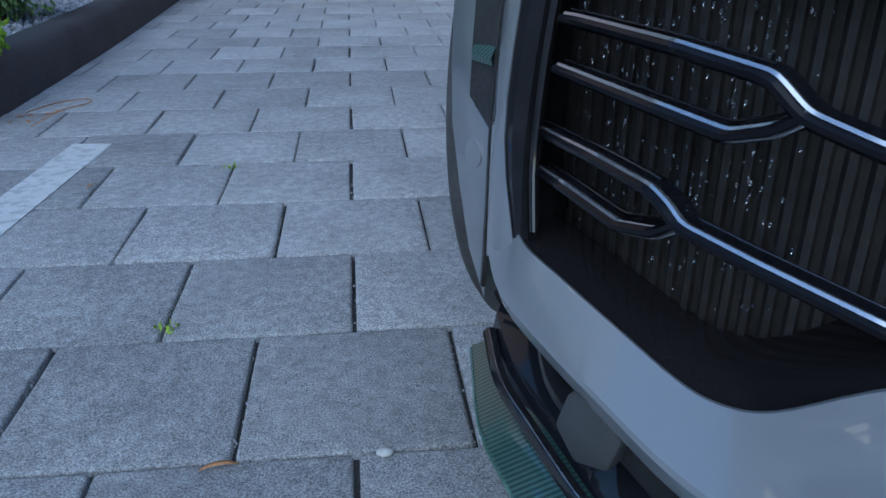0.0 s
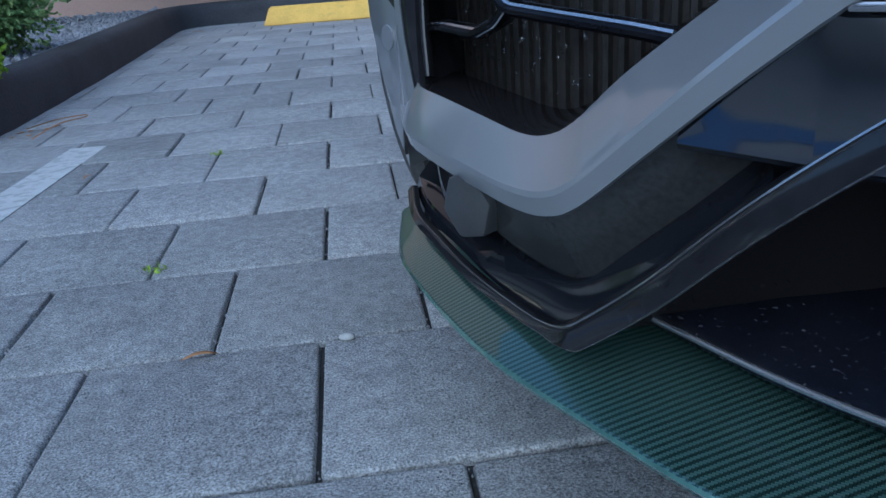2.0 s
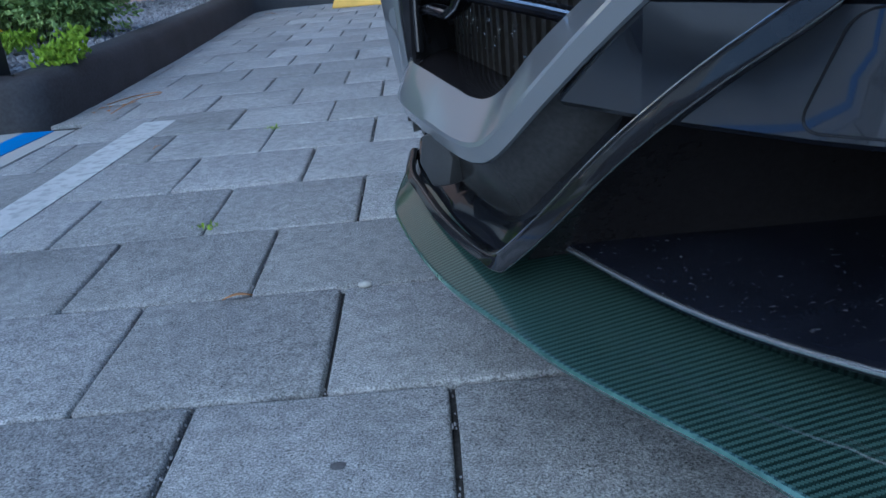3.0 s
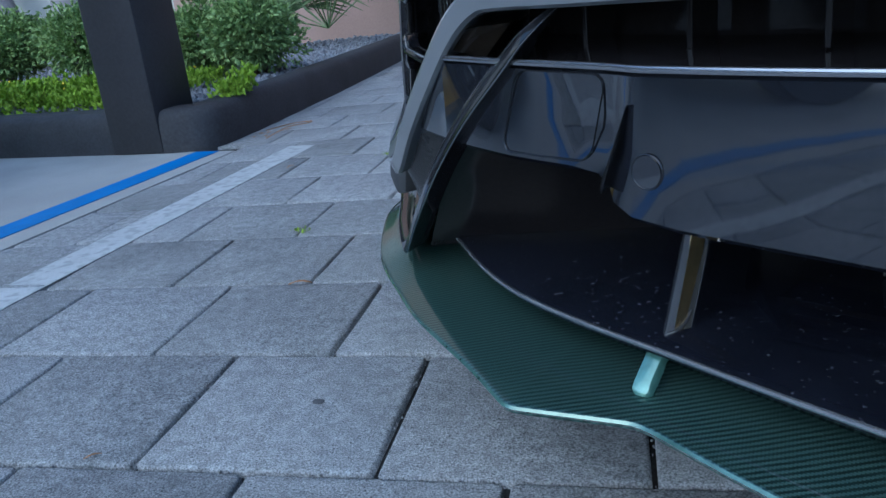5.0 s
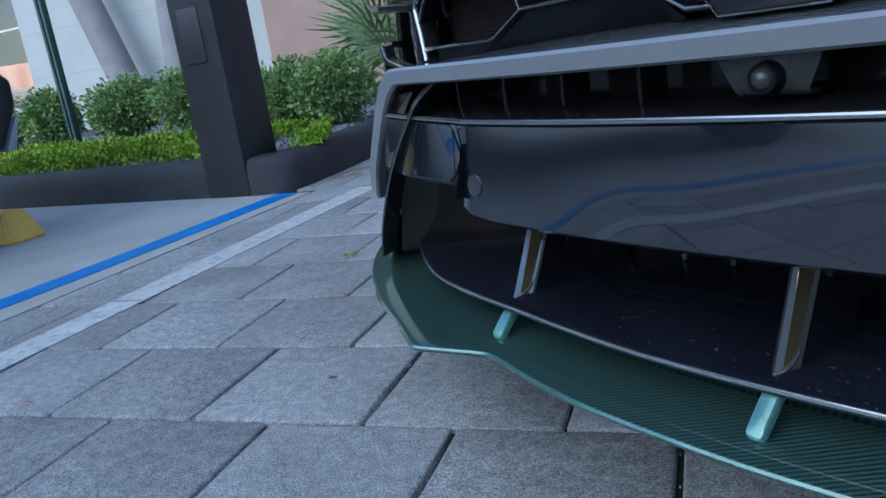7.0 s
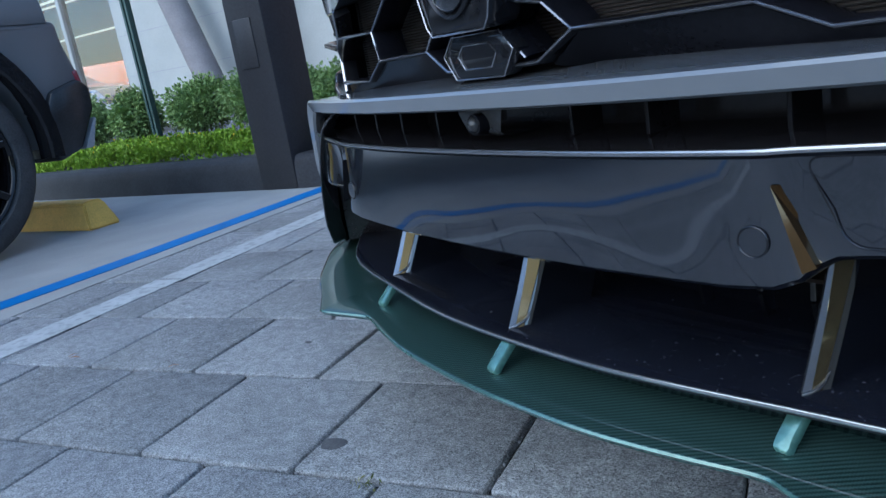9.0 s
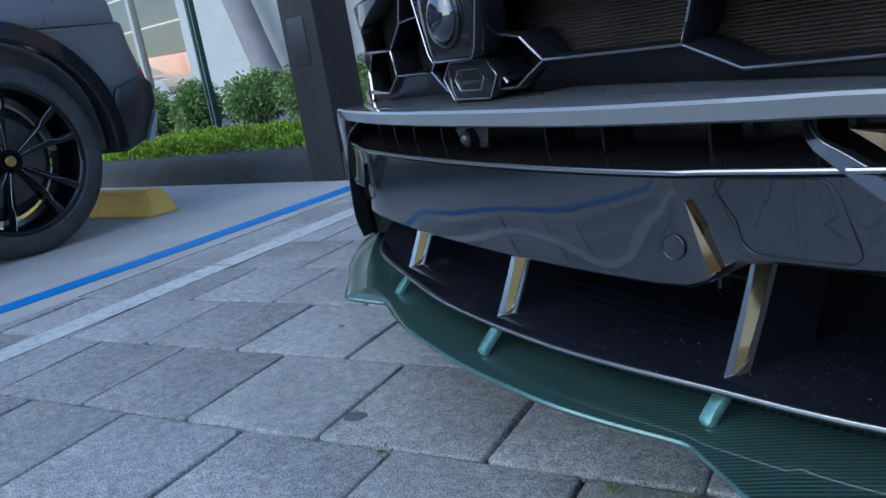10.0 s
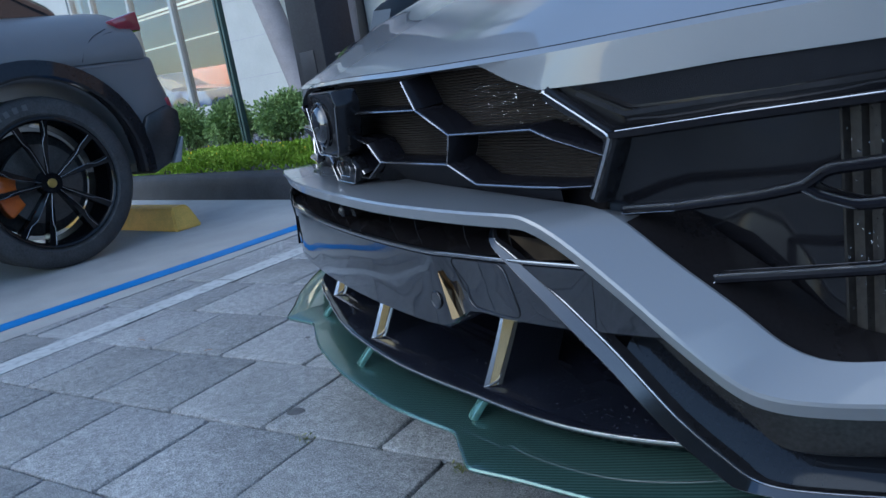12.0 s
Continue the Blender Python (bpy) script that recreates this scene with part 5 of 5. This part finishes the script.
# hood, brow and body
H0 = [(0, 0.045, 0.690), (0.19, 0.055, 0.688), (0.363, 0.086, 0.688), (0.494, 0.123, 0.690), (0.664, 0.19, 0.696), (0.80, 0.285, 0.70), (0.90, 0.40, 0.71)]
HB = [(0, 0.055, 0.682), (0.19, 0.065, 0.680), (0.363, 0.092, 0.681), (0.458, 0.104, 0.648), (0.66, 0.19, 0.655), (0.80, 0.28, 0.657), (0.895, 0.39, 0.66)]
part("brow", loft_mesh("brow", [both(off(HB, 0.05, 0.01)), both(HB), both(off(H0, -0.002, -0.003)), both(off(H0, 0.006, 0.003))], False, 2, angle=30), SILVER, car, "grey painted brow above the grille")
H1 = [(0, 0.25, 0.785), (0.2, 0.26, 0.785), (0.375, 0.28, 0.790), (0.5, 0.30, 0.770), (0.68, 0.36, 0.775), (0.82, 0.44, 0.785), (0.93, 0.54, 0.82)]
H2 = [(0, 0.6, 0.895), (0.22, 0.6, 0.895), (0.42, 0.61, 0.905), (0.54, 0.62, 0.880), (0.72, 0.65, 0.885), (0.86, 0.7, 0.90), (0.965, 0.72, 0.91)]
H3 = [(0, 1.35, 1.03), (0.25, 1.35, 1.03), (0.48, 1.35, 1.04), (0.6, 1.35, 1.02), (0.76, 1.35, 1.02), (0.88, 1.35, 1.02), (0.985, 1.35, 1.0)]
hood = part("hood", loft_mesh("hood", [both(off(H0, 0.007, 0.004)), both(H1), both(H2), both(H3)], False, 3, angle=22), SILVER, car, "grey sloping hood with raised middle")
for s in (-1, 1):
    lampb = part("headlight", loft_mesh("headlight", [mirrored([(0.62, 0.275, 0.757), (0.74, 0.335, 0.768), (0.86, 0.43, 0.79), (0.925, 0.50, 0.82)], s), mirrored([(0.63, 0.255, 0.735), (0.75, 0.31, 0.74), (0.87, 0.41, 0.755), (0.935, 0.48, 0.78)], s)], False, 3), PANEL, car, "narrow dark headlight")
    part("light_strip", sweep("light_strip", spline(mirrored([(0.66, 0.272, 0.751), (0.76, 0.325, 0.757), (0.86, 0.41, 0.774)], s), 3), rounded(0.006, 0.006, 0.002, 2)), GLINT_TRIM, lampb)
part("cabin", prism_bm([(1.3, 0.95), (1.45, 1.02), (2.3, 1.55), (3.9, 1.60), (4.9, 1.2), (5.0, 0.5), (4.6, 0.3), (1.95, 0.3), (1.5, 0.45)], 0, -0.97, 0.97, 0.06), SILVER, car, auto=40)
part("underbody", box_bm(-0.84, 0.56, 0.22, 0.84, 1.95, 0.80, 0.02), CAVITY, car)
for s in (-1, 1):
    bm = bmesh.new()
    bmesh.ops.create_cone(bm, cap_ends=True, segments=32, radius1=0.40, radius2=0.40, depth=0.28, matrix=pose(s * 0.88, 3.98, 0.40, 0, 90, 0))
    part("tyre", bm, RUBBER, car, auto=40)

# water drops on the coolers
rng = random.Random(12)
dv, df = [], []
for s in (-1, 1):
    for i in range(420):
        cx, cz = rng.uniform(0.71, 0.88), rng.uniform(0.385, 0.62)
        x = cx + rng.gauss(0, 0.006)
        z = cz + rng.gauss(0, 0.01)
        r = rng.uniform(0.0005, 0.0013)
        y = grille_y(x) + 0.0605
        b = len(dv)
        for v in ico_v:
            dv.append((s * x + v.x * r, y + v.y * r * 0.6, z + v.z * r * 1.6))
        df += [[b + k for k in f] for f in ico_f]
for i in range(170):
    x, z = 0.27 + 0.22 * rng.random(), 0.585 + 0.075 * rng.random() ** 0.7
    r = rng.uniform(0.0005, 0.0011)
    b = len(dv)
    for v in ico_v:
        dv.append((x + v.x * r, grille_y(x) + 0.036 + v.y * r * 0.6, z + v.z * r))
    df += [[b + k for k in f] for f in ico_f]
drops = part("water_film", mesh_from("water_film", dv, df, True), LENS, car, "small water drops")
drops["kind"] = "stuff"


# ---- the dark car ----
dark_car = thing("car", pose(-2.077, 0.171, 0, 0, 0, -7.0), "matt dark grey sports SUV parked at a yellow wheel stop", "car")
RW = 0.42
wheel = new("wheel")
wheel.parent = dark_car
wheel.location = (0, 0, RW)
ty = part("tyre", tyre_mesh("tyre_large", RW, 0.30, 0.315), RUBBER, wheel, "wide low-profile black tyre")
ty.location = (-0.15, 0, 0)
for i in range(5):
    a = radians(96 + i * 7)
    lt = part("tyre_letter", box_bm(0.0, -0.012, -0.014, 0.0022, 0.012, 0.014), TYREGREY, wheel)
    lt.matrix_local = pose(0.0, 0, 0) @ Matrix.Rotation(a - radians(90), 4, "X") @ pose(0, 0, 0.372)
barrel = []
for x, r in ((-0.005, 0.318), (-0.002, 0.312), (-0.008, 0.302), (-0.03, 0.296), (-0.24, 0.285)):
    barrel.append([(x, r * math.cos(a), r * math.sin(a)) for a in [i * 2 * math.pi / 64 for i in range(65)]])
part("rim", loft_mesh("rim", barrel, False, 0, angle=50), RIM, wheel, "gloss black alloy rim")
SPOKE = mat("machined_alloy", (0.38, 0.38, 0.39), 0.32, metal=0.9, var=0.1)
for k in range(5):
    arm = part("spoke", loft_mesh("spoke", [[(-0.045, -0.010, 0.045), (-0.028, -0.031, 0.16), (-0.012, -0.052, 0.298)], [(-0.028, -0.010, 0.045), (-0.012, -0.030, 0.16), (-0.004, -0.048, 0.300)], [(-0.028, 0.004, 0.045), (-0.016, -0.006, 0.16), (-0.008, -0.018, 0.302)], [(-0.07, 0.004, 0.045), (-0.07, -0.006, 0.16), (-0.07, -0.020, 0.298)]], True, 4, True), RIM, wheel)
    arm.matrix_local = Matrix.Rotation(radians(72 * k + 14), 4, "X")
    part("spoke_face", sweep("spoke_face", spline([(-0.026, -0.006, 0.05), (-0.011, -0.019, 0.18), (-0.006, -0.036, 0.225), (-0.002, -0.046, 0.296)], 5), [(0.0012, 0), (0, 0.0011), (-0.0012, 0), (0, -0.0011)], up=(1, 0, 0)), SPOKE, arm)
    arm2 = part("spoke", loft_mesh("spoke", [[(-0.045, 0.002, 0.045), (-0.028, 0.040, 0.16), (-0.012, 0.085, 0.288)], [(-0.028, 0.002, 0.045), (-0.012, 0.041, 0.16), (-0.004, 0.088, 0.286)], [(-0.028, 0.018, 0.045), (-0.016, 0.066, 0.16), (-0.008, 0.122, 0.276)], [(-0.07, 0.018, 0.045), (-0.07, 0.066, 0.16), (-0.07, 0.122, 0.276)]], True, 4, True), RIM, wheel)
    arm2.matrix_local = Matrix.Rotation(radians(72 * k + 14), 4, "X")
    part("spoke_face", sweep("spoke_face", spline([(-0.026, 0.008, 0.05), (-0.011, 0.046, 0.18), (-0.006, 0.078, 0.225), (-0.002, 0.096, 0.284)], 5), [(0.0012, 0), (0, 0.0011), (-0.0012, 0), (0, -0.0011)], up=(1, 0, 0)), SPOKE, arm2)
bm = bmesh.new()
bmesh.ops.create_cone(bm, cap_ends=True, segments=32, radius1=0.062, radius2=0.05, depth=0.05, matrix=pose(-0.045, 0, 0, 0, 90, 0))
part("hub", bm, RIM, wheel, auto=35)
bm = bmesh.new()
bmesh.ops.create_cone(bm, cap_ends=True, segments=24, radius1=0.024, radius2=0.020, depth=0.008, matrix=pose(-0.018, 0, 0, 0, 90, 0))
part("hub_cap", bm, GOLD, wheel, "small brass-coloured hub cap", auto=35)
bm = bmesh.new()
bmesh.ops.create_cone(bm, cap_ends=True, segments=48, radius1=0.195, radius2=0.195, depth=0.03, matrix=pose(-0.13, 0, 0, 0, 90, 0))
part("brake_disc", bm, DISC, wheel, auto=35)
# added dark disc that blocks the bright view between the spokes
bm = bmesh.new()
bmesh.ops.create_cone(bm, cap_ends=True, segments=48, radius1=0.262, radius2=0.25, depth=0.01, matrix=pose(-0.205, 0, 0, 0, 90, 0))
part("dark_backing", bm, CAVITY, wheel, auto=35)
cal = [(0.235 * math.cos(a), 0.235 * math.sin(a)) for a in [radians(150 + 5 * i) for i in range(14)]] + [(0.14 * math.cos(a), 0.14 * math.sin(a)) for a in [radians(215 - 5 * i) for i in range(14)]]
part("brake_caliper", prism_bm(cal, 0, -0.165, -0.085, 0.012), ORANGE, wheel, "orange brake caliper", auto=35)

# body seen from the rear quarter: side skin with the wheel arch, flare, bumper, lamp
arc = [(0.475 * math.sin(a), RW + 0.01 + 0.475 * math.cos(a)) for a in [radians(-100 + i * 10) for i in range(20)]]
outline = [(-4.2, 0.35), (-0.55, 0.35)] + arc + [(0.52, 0.36), (0.66, 0.42), (0.74, 0.58), (0.735, 0.74), (0.70, 0.86), (0.69, 0.965), (-4.2, 0.965)]
part("body", prism_bm(outline, 0, -1.98, -0.02, 0.03, 3), MATTGREY, dark_car, "matt dark grey body shell", auto=40)


def shoulder(x, y, z):
    return [(x, -4.2, z), (x, -2.2, z), (x + 0.004, -0.6, z), (x, y - 0.16, z), (x - 0.022, y - 0.05, z), (x - 0.10, y, z), (x - 0.30, y + 0.02, z), (-1.0, y + 0.035, z)]


part("shoulder_panel", loft_mesh("shoulder_panel", [shoulder(-0.020, 0.69, 0.955), shoulder(-0.016, 0.69, 0.985), shoulder(-0.024, 0.688, 1.04), shoulder(-0.050, 0.684, 1.09), shoulder(-0.092, 0.676, 1.135), shoulder(-0.15, 0.66, 1.18), shoulder(-0.23, 0.635, 1.215), shoulder(-0.34, 0.60, 1.24), shoulder(-0.60, 0.50, 1.255)], False, 3, angle=60), MATTGREY, dark_car, "curved matt grey shoulder panel")
part("greenhouse", prism_bm([(-3.4, 1.1), (-2.2, 1.72), (-0.3, 1.68), (0.45, 1.27), (0.4, 1.1)], 0, -1.66, -0.36, 0.08, 3), PANEL, dark_car, "dark glass upper body", auto=40)
flare = [(0.0, (0.515 * math.sin(a)) * 1.0, RW + 0.02 + 0.525 * math.cos(a)) for a in [radians(-98 + i * 7.5) for i in range(27)]]
part("arch_flare", sweep("arch_flare", flare, [(0.045, -0.06), (0.045, 0.030), (0.034, 0.036), (-0.040, 0.008), (-0.046, -0.06)], up=(1, 0, 0)), GLOSS, dark_car, "gloss black wheel arch flare")
part("arch_liner", sweep("arch_liner", [(-0.16, q[1] * 0.955, RW + (q[2] - RW) * 0.955) for q in flare], [(-0.006, -0.15), (0.006, -0.15), (0.006, 0.13), (-0.006, 0.13)], up=(1, 0, 0)), CAVITY, dark_car)
part("rear_bumper", prism_bm([(0.47, 0.50), (0.52, 0.35), (0.64, 0.39), (0.745, 0.56), (0.752, 0.66), (0.70, 0.70), (0.56, 0.66)], 0, -1.9, 0.012, 0.018, 3), SATIN, dark_car, "satin black rear bumper corner", auto=40)
part("rear_lamp", prism_bm([(0.53, 1.165), (0.69, 1.205), (0.70, 1.10), (0.57, 1.115)], 0, -0.6, -0.075, 0.012), REDLAMP, dark_car, "red rear lamp", auto=40)
part("reflector", prism_bm([(0.700, 0.735), (0.722, 0.742), (0.735, 0.665), (0.716, 0.660)], 0, -0.5, -0.012, 0.004), REDLAMP, dark_car, "small red reflector", auto=40)
part("diffuser", prism_bm([(0.655, 0.385), (0.735, 0.52), (0.748, 0.515), (0.700, 0.385)], 0, -1.7, 0.004, 0.006), CONCRETE_TRIM, dark_car, "pale grey diffuser corner", auto=40)
part("body_crease", sweep("body_crease", spline([(-0.012, 0.30, 0.965), (-0.022, 0.33, 1.02), (-0.045, 0.40, 1.085), (-0.082, 0.50, 1.125)], 4), [(0.0022, 0), (0, 0.0022), (-0.0022, 0), (0, -0.0022)], up=(1, 0, 0)), CAVITY, dark_car)
part("body_crease", sweep("body_crease", [(-0.0155, 0.27, 0.985), (-0.030, 0.36, 1.05), (-0.052, 0.44, 1.09), (-0.064, 0.52, 1.105)], [(0.002, 0), (0, 0.002), (-0.002, 0), (0, -0.002)], up=(1, 0, 0)), CAVITY, dark_car)
for y in (-3.1,):
    bm = bmesh.new()
    bmesh.ops.create_cone(bm, cap_ends=True, segments=48, radius1=RW, radius2=RW, depth=0.3, matrix=pose(-0.15, y, RW, 0, 90, 0))
    part("tyre", bm, RUBBER, dark_car, auto=40)


# ---- small things on the ground ----
rng = random.Random(31)


def weed(x, y, seed, label, n=26):
    rg = random.Random(seed)
    pts = [((x + rg.gauss(0, 0.012), y + rg.gauss(0, 0.008), 0.0), (rg.uniform(-1, 1), rg.uniform(-1, 1), 0.9)) for _ in range(n)]
    tagged(part("weed", leaf_cloud("weed", pts, 0.013 if seed < 3 else 0.010, 0.3, rg), LEAF_LIME if seed < 3 else LEAF_DRY), label, "weed", "weeds in the joints")


weed(-0.303, 0.342, 1, "small green weed growing in a paver joint")
weed(-0.311, 1.175, 2, "small green weed growing in a paver joint")
for x, y, seed in ((0.458, -0.926, 3), (0.836, -0.937, 4), (0.927, -0.934, 5), (1.082, -0.948, 6)):
    weed(x, y, seed, "dry yellow-green weed in a paver joint")
for x, y, a, big in ((-0.165, -0.015, 10, 0.85), (-0.62, 1.05, 70, 0.7), (-0.222, -0.594, 40, 0.4), (-0.556, -0.575, 20, 0.5), (-0.58, -0.56, 75, 0.35)):
    v, f = [], []
    for i in range(7):
        t = i / 6
        w = 0.005 * math.sin(math.pi * t) + 0.0005
        v += [(t * 0.055 - 0.027, w, 0.004 + 0.006 * math.sin(math.pi * t)), (t * 0.055 - 0.027, -w, 0.003 + 0.008 * math.sin(math.pi * t))]
    f = [(2 * i, 2 * i + 2, 2 * i + 3, 2 * i + 1) for i in range(6)]
    lf = part("fallen_leaf", mesh_from("fallen_leaf", v, f, True), DRYLEAF)
    md = lf.modifiers.new("thick", "SOLIDIFY")
    md.thickness = 0.0012
    lf.matrix_world = pose(x, y, 0.002, 0, 0, a) @ Matrix.Diagonal((big, big, big, 1))
    tagged(lf, "dry brown narrow leaf lying on the pavers", "leaf", "fallen leaves")
bm = bmesh.new()
bmesh.ops.create_icosphere(bm, subdivisions=2, radius=0.009)
bmesh.ops.transform(bm, matrix=Matrix.Diagonal((1.3, 0.9, 0.6, 1)), verts=bm.verts)
pb = part("pebble", bm, CONCRETE, auto=80)
pb.location = (0.035, -0.008, 0.005)
tagged(pb, "small pale pebble lying on the pavers", "pebble")
# dark gum spots
SPOT = mat("gum_spot", (0.085, 0.085, 0.09), 0.7, var=0.3, scale=60, fine=300)
for x, y, r in ((0.345, -0.835, 0.022), (0.032, -0.449, 0.0085)):
    n = 18
    v = [(0, 0, 0.0015)] + [(r * math.cos(a) * (1 + 0.12 * math.sin(3 * a + x)), r * 0.9 * math.sin(a) * (1 + 0.1 * math.cos(2 * a)), 0.0002) for a in [i * 2 * math.pi / n for i in range(n)]]
    sp = part("gum_spot", mesh_from("gum_spot", v, [(0, i + 1, (i + 1) % n + 1) for i in range(n)], True), SPOT)
    sp.location = (x, y, 0.0012)
    tagged(sp, "flattened dark gum spot on a paver", "spot", "gum spots")
wire = [(-0.96, 1.62, 0.006), (-0.90, 1.72, 0.03), (-0.86, 1.86, 0.02), (-0.90, 1.98, 0.008), (-0.98, 1.92, 0.01), (-1.03, 1.78, 0.012)]
tagged(part("twig", sweep("twig", spline(wire, 6), [(0.0022, 0), (-0.0011, 0.0019), (-0.0011, -0.0019)]), DRYLEAF), "thin curled reddish twig beside the kerb", "twig")
for i in range(14):
    x, y = -1.06 + rng.uniform(0, 0.10), rng.choice((1.75, 4.6, 5.2)) + rng.gauss(0, 0.12)
    lf = part("leaf_scrap", mesh_from("leaf_scrap", [(0, 0, 0.002), (0.016, 0.009, 0.006), (0.034, 0, 0.003), (0.016, -0.009, 0.007)], [(0, 1, 2, 3)]), DRYLEAF)
    lf.matrix_world = pose(x, y, 0.001, 0, 0, rng.uniform(0, 360))
    tagged(lf, "scrap of dry orange leaf by the kerb", "leaf", "leaf scraps")

# ---- pavers ----
def clip(poly, keep):
    """Keeps the part of a polygon where keep(x, y) >= 0 (a straight edge)."""
    out = []
    for i, p in enumerate(poly):
        q = poly[(i + 1) % len(poly)]
        a, b = keep(*p), keep(*q)
        if a >= 0:
            out.append(p)
        if a * b < 0:
            t = a / (a - b)
            out.append((p[0] + (q[0] - p[0]) * t, p[1] + (q[1] - p[1]) * t))
    return out


def paver_mesh(poly, seed):
    """A paver with worn, rounded rim; poly runs anticlockwise round the origin."""
    rg = random.Random(seed)
    rim, top = [], []
    n = len(poly)
    for i, p in enumerate(poly):
        a, b = Vector(poly[i - 1]), Vector(poly[(i + 1) % n])
        p = Vector(p)
        q = Vector(poly[(i + 1) % n])
        d1, d2 = (a - p).normalized(), (q - p).normalized()
        for d in (d1 * 0.006, d2 * 0.006):
            rim.append(p + d)
        steps = 3
        for k in range(1, steps):
            m = p.lerp(q, k / steps)
            rim.append(m + Vector((rg.gauss(0, 0.0006), rg.gauss(0, 0.0006))))
    c = sum(rim, Vector((0, 0))) / len(rim)
    verts, faces = [], []
    m = len(rim)
    for z, inset in ((-0.03, 0.0), (-0.0042, 0.0), (-0.0012, 0.0016), (0.0, 0.0046)):
        for p in rim:
            d = (c - p).normalized()
            j = inset * rg.uniform(0.75, 1.4) if inset else 0.0
            v = p + d * j * 1.25
            verts.append((v.x, v.y, z))
    for r in range(3):
        for i in range(m):
            k = (i + 1) % m
            faces.append((r * m + i, r * m + k, (r + 1) * m + k, (r + 1) * m + i))
    faces.append([3 * m + i for i in range(m)])
    me = mesh_from("paver", verts, faces)
    me.materials.append(PAVER)
    me.shade_smooth()
    me.set_sharp_from_angle(angle=radians(50))
    return me


GAP = 0.0031
half = P / 2 - GAP
square = [(-half, -half), (half, -half), (half, half), (-half, half)]
SHARED = [paver_mesh(square, 100 + i) for i in range(7)]
rest_v, rest_f = [], []
rng = random.Random(77)


def keep_edge(x, y):
    return x - (edge_x(y) + 0.003)


def keep_kerb(x, y):
    return x + 1.19


for k in range(-31, 19):
    y = (k + 0.5) * P
    shift = 0.0 if k % 2 else P / 2
    for i in range(-6, 22):
        pitch = P if k >= 0 else 0.3165
        wide = pitch / P
        x = (i * P + shift + P / 2) * wide
        poly = [(x + a * wide, y + b) for a, b in square]
        whole = all(keep_edge(*p) >= 0 for p in poly) and all(p[0] > -1.19 for p in poly)
        if y > 1.43:
            poly = clip(poly, keep_kerb)
        else:
            poly = clip(poly, keep_edge)
        if len(poly) < 3:
            continue
        near = -1.4 < x < 1.6 and -1.7 < y < 5.7 and not (x > 0.7 and y > 0.1)
        dz = rng.gauss(0, 0.0010)
        if near:
            if whole:
                ob = part("paver", SHARED[rng.randrange(7)], None, pavement)
                ob.location = (x + rng.gauss(0, 0.0009), y + rng.gauss(0, 0.0009), dz)
                ob.rotation_euler = (rng.gauss(0, 0.002), rng.gauss(0, 0.002), rng.choice((0, 2)) * math.pi / 2 + rng.gauss(0, 0.002))
                ob.scale = (wide, 1, 1)
            else:
                cx, cy = sum(p[0] for p in poly) / len(poly), sum(p[1] for p in poly) / len(poly)
                ob = part("paver", paver_mesh([(p[0] - cx, p[1] - cy) for p in poly], k * 40 + i), None, pavement)
                ob.location = (cx, cy, dz)
        else:
            b = len(rest_v)
            n = len(poly)
            rest_v += [(p[0], p[1], -0.03) for p in poly] + [(p[0], p[1], -0.002 + dz) for p in poly]
            rest_f.append([b + n + q for q in range(n)])
            rest_f += [(b + q, b + (q + 1) % n, b + n + (q + 1) % n, b + n + q) for q in range(n)]
rest = part("paver_field", mesh_from("paver_field", rest_v, rest_f), PAVER, pavement)
rest["kind"] = "stuff"

# grit lying in the joints
rng = random.Random(91)
grit_v, grit_f = [], []
for _ in range(2600):
    k = rng.randrange(-5, 8)
    wide = 0.3165 if k < 0 else P
    if rng.random() < 0.5:
        x, y = rng.uniform(-1.05, 1.3), k * P + rng.gauss(0, 0.002)
    else:
        x, y = (rng.randrange(-3, 5) + (0.0 if k % 2 else 0.5)) * wide + rng.gauss(0, 0.002), k * P + rng.random() * P
    r = rng.uniform(0.0009, 0.0024)
    b = len(grit_v)
    grit_v += [(x + v.x * r, y + v.y * r, -0.0055 + v.z * r + rng.uniform(0, 0.003)) for v in ico_v]
    grit_f += [[b + q for q in f] for f in ico_f]
tagged(part("grit", mesh_from("grit", grit_v, grit_f), GRAVEL), "tiny grey grit lying in the paver joints", "grit", kind="stuff")
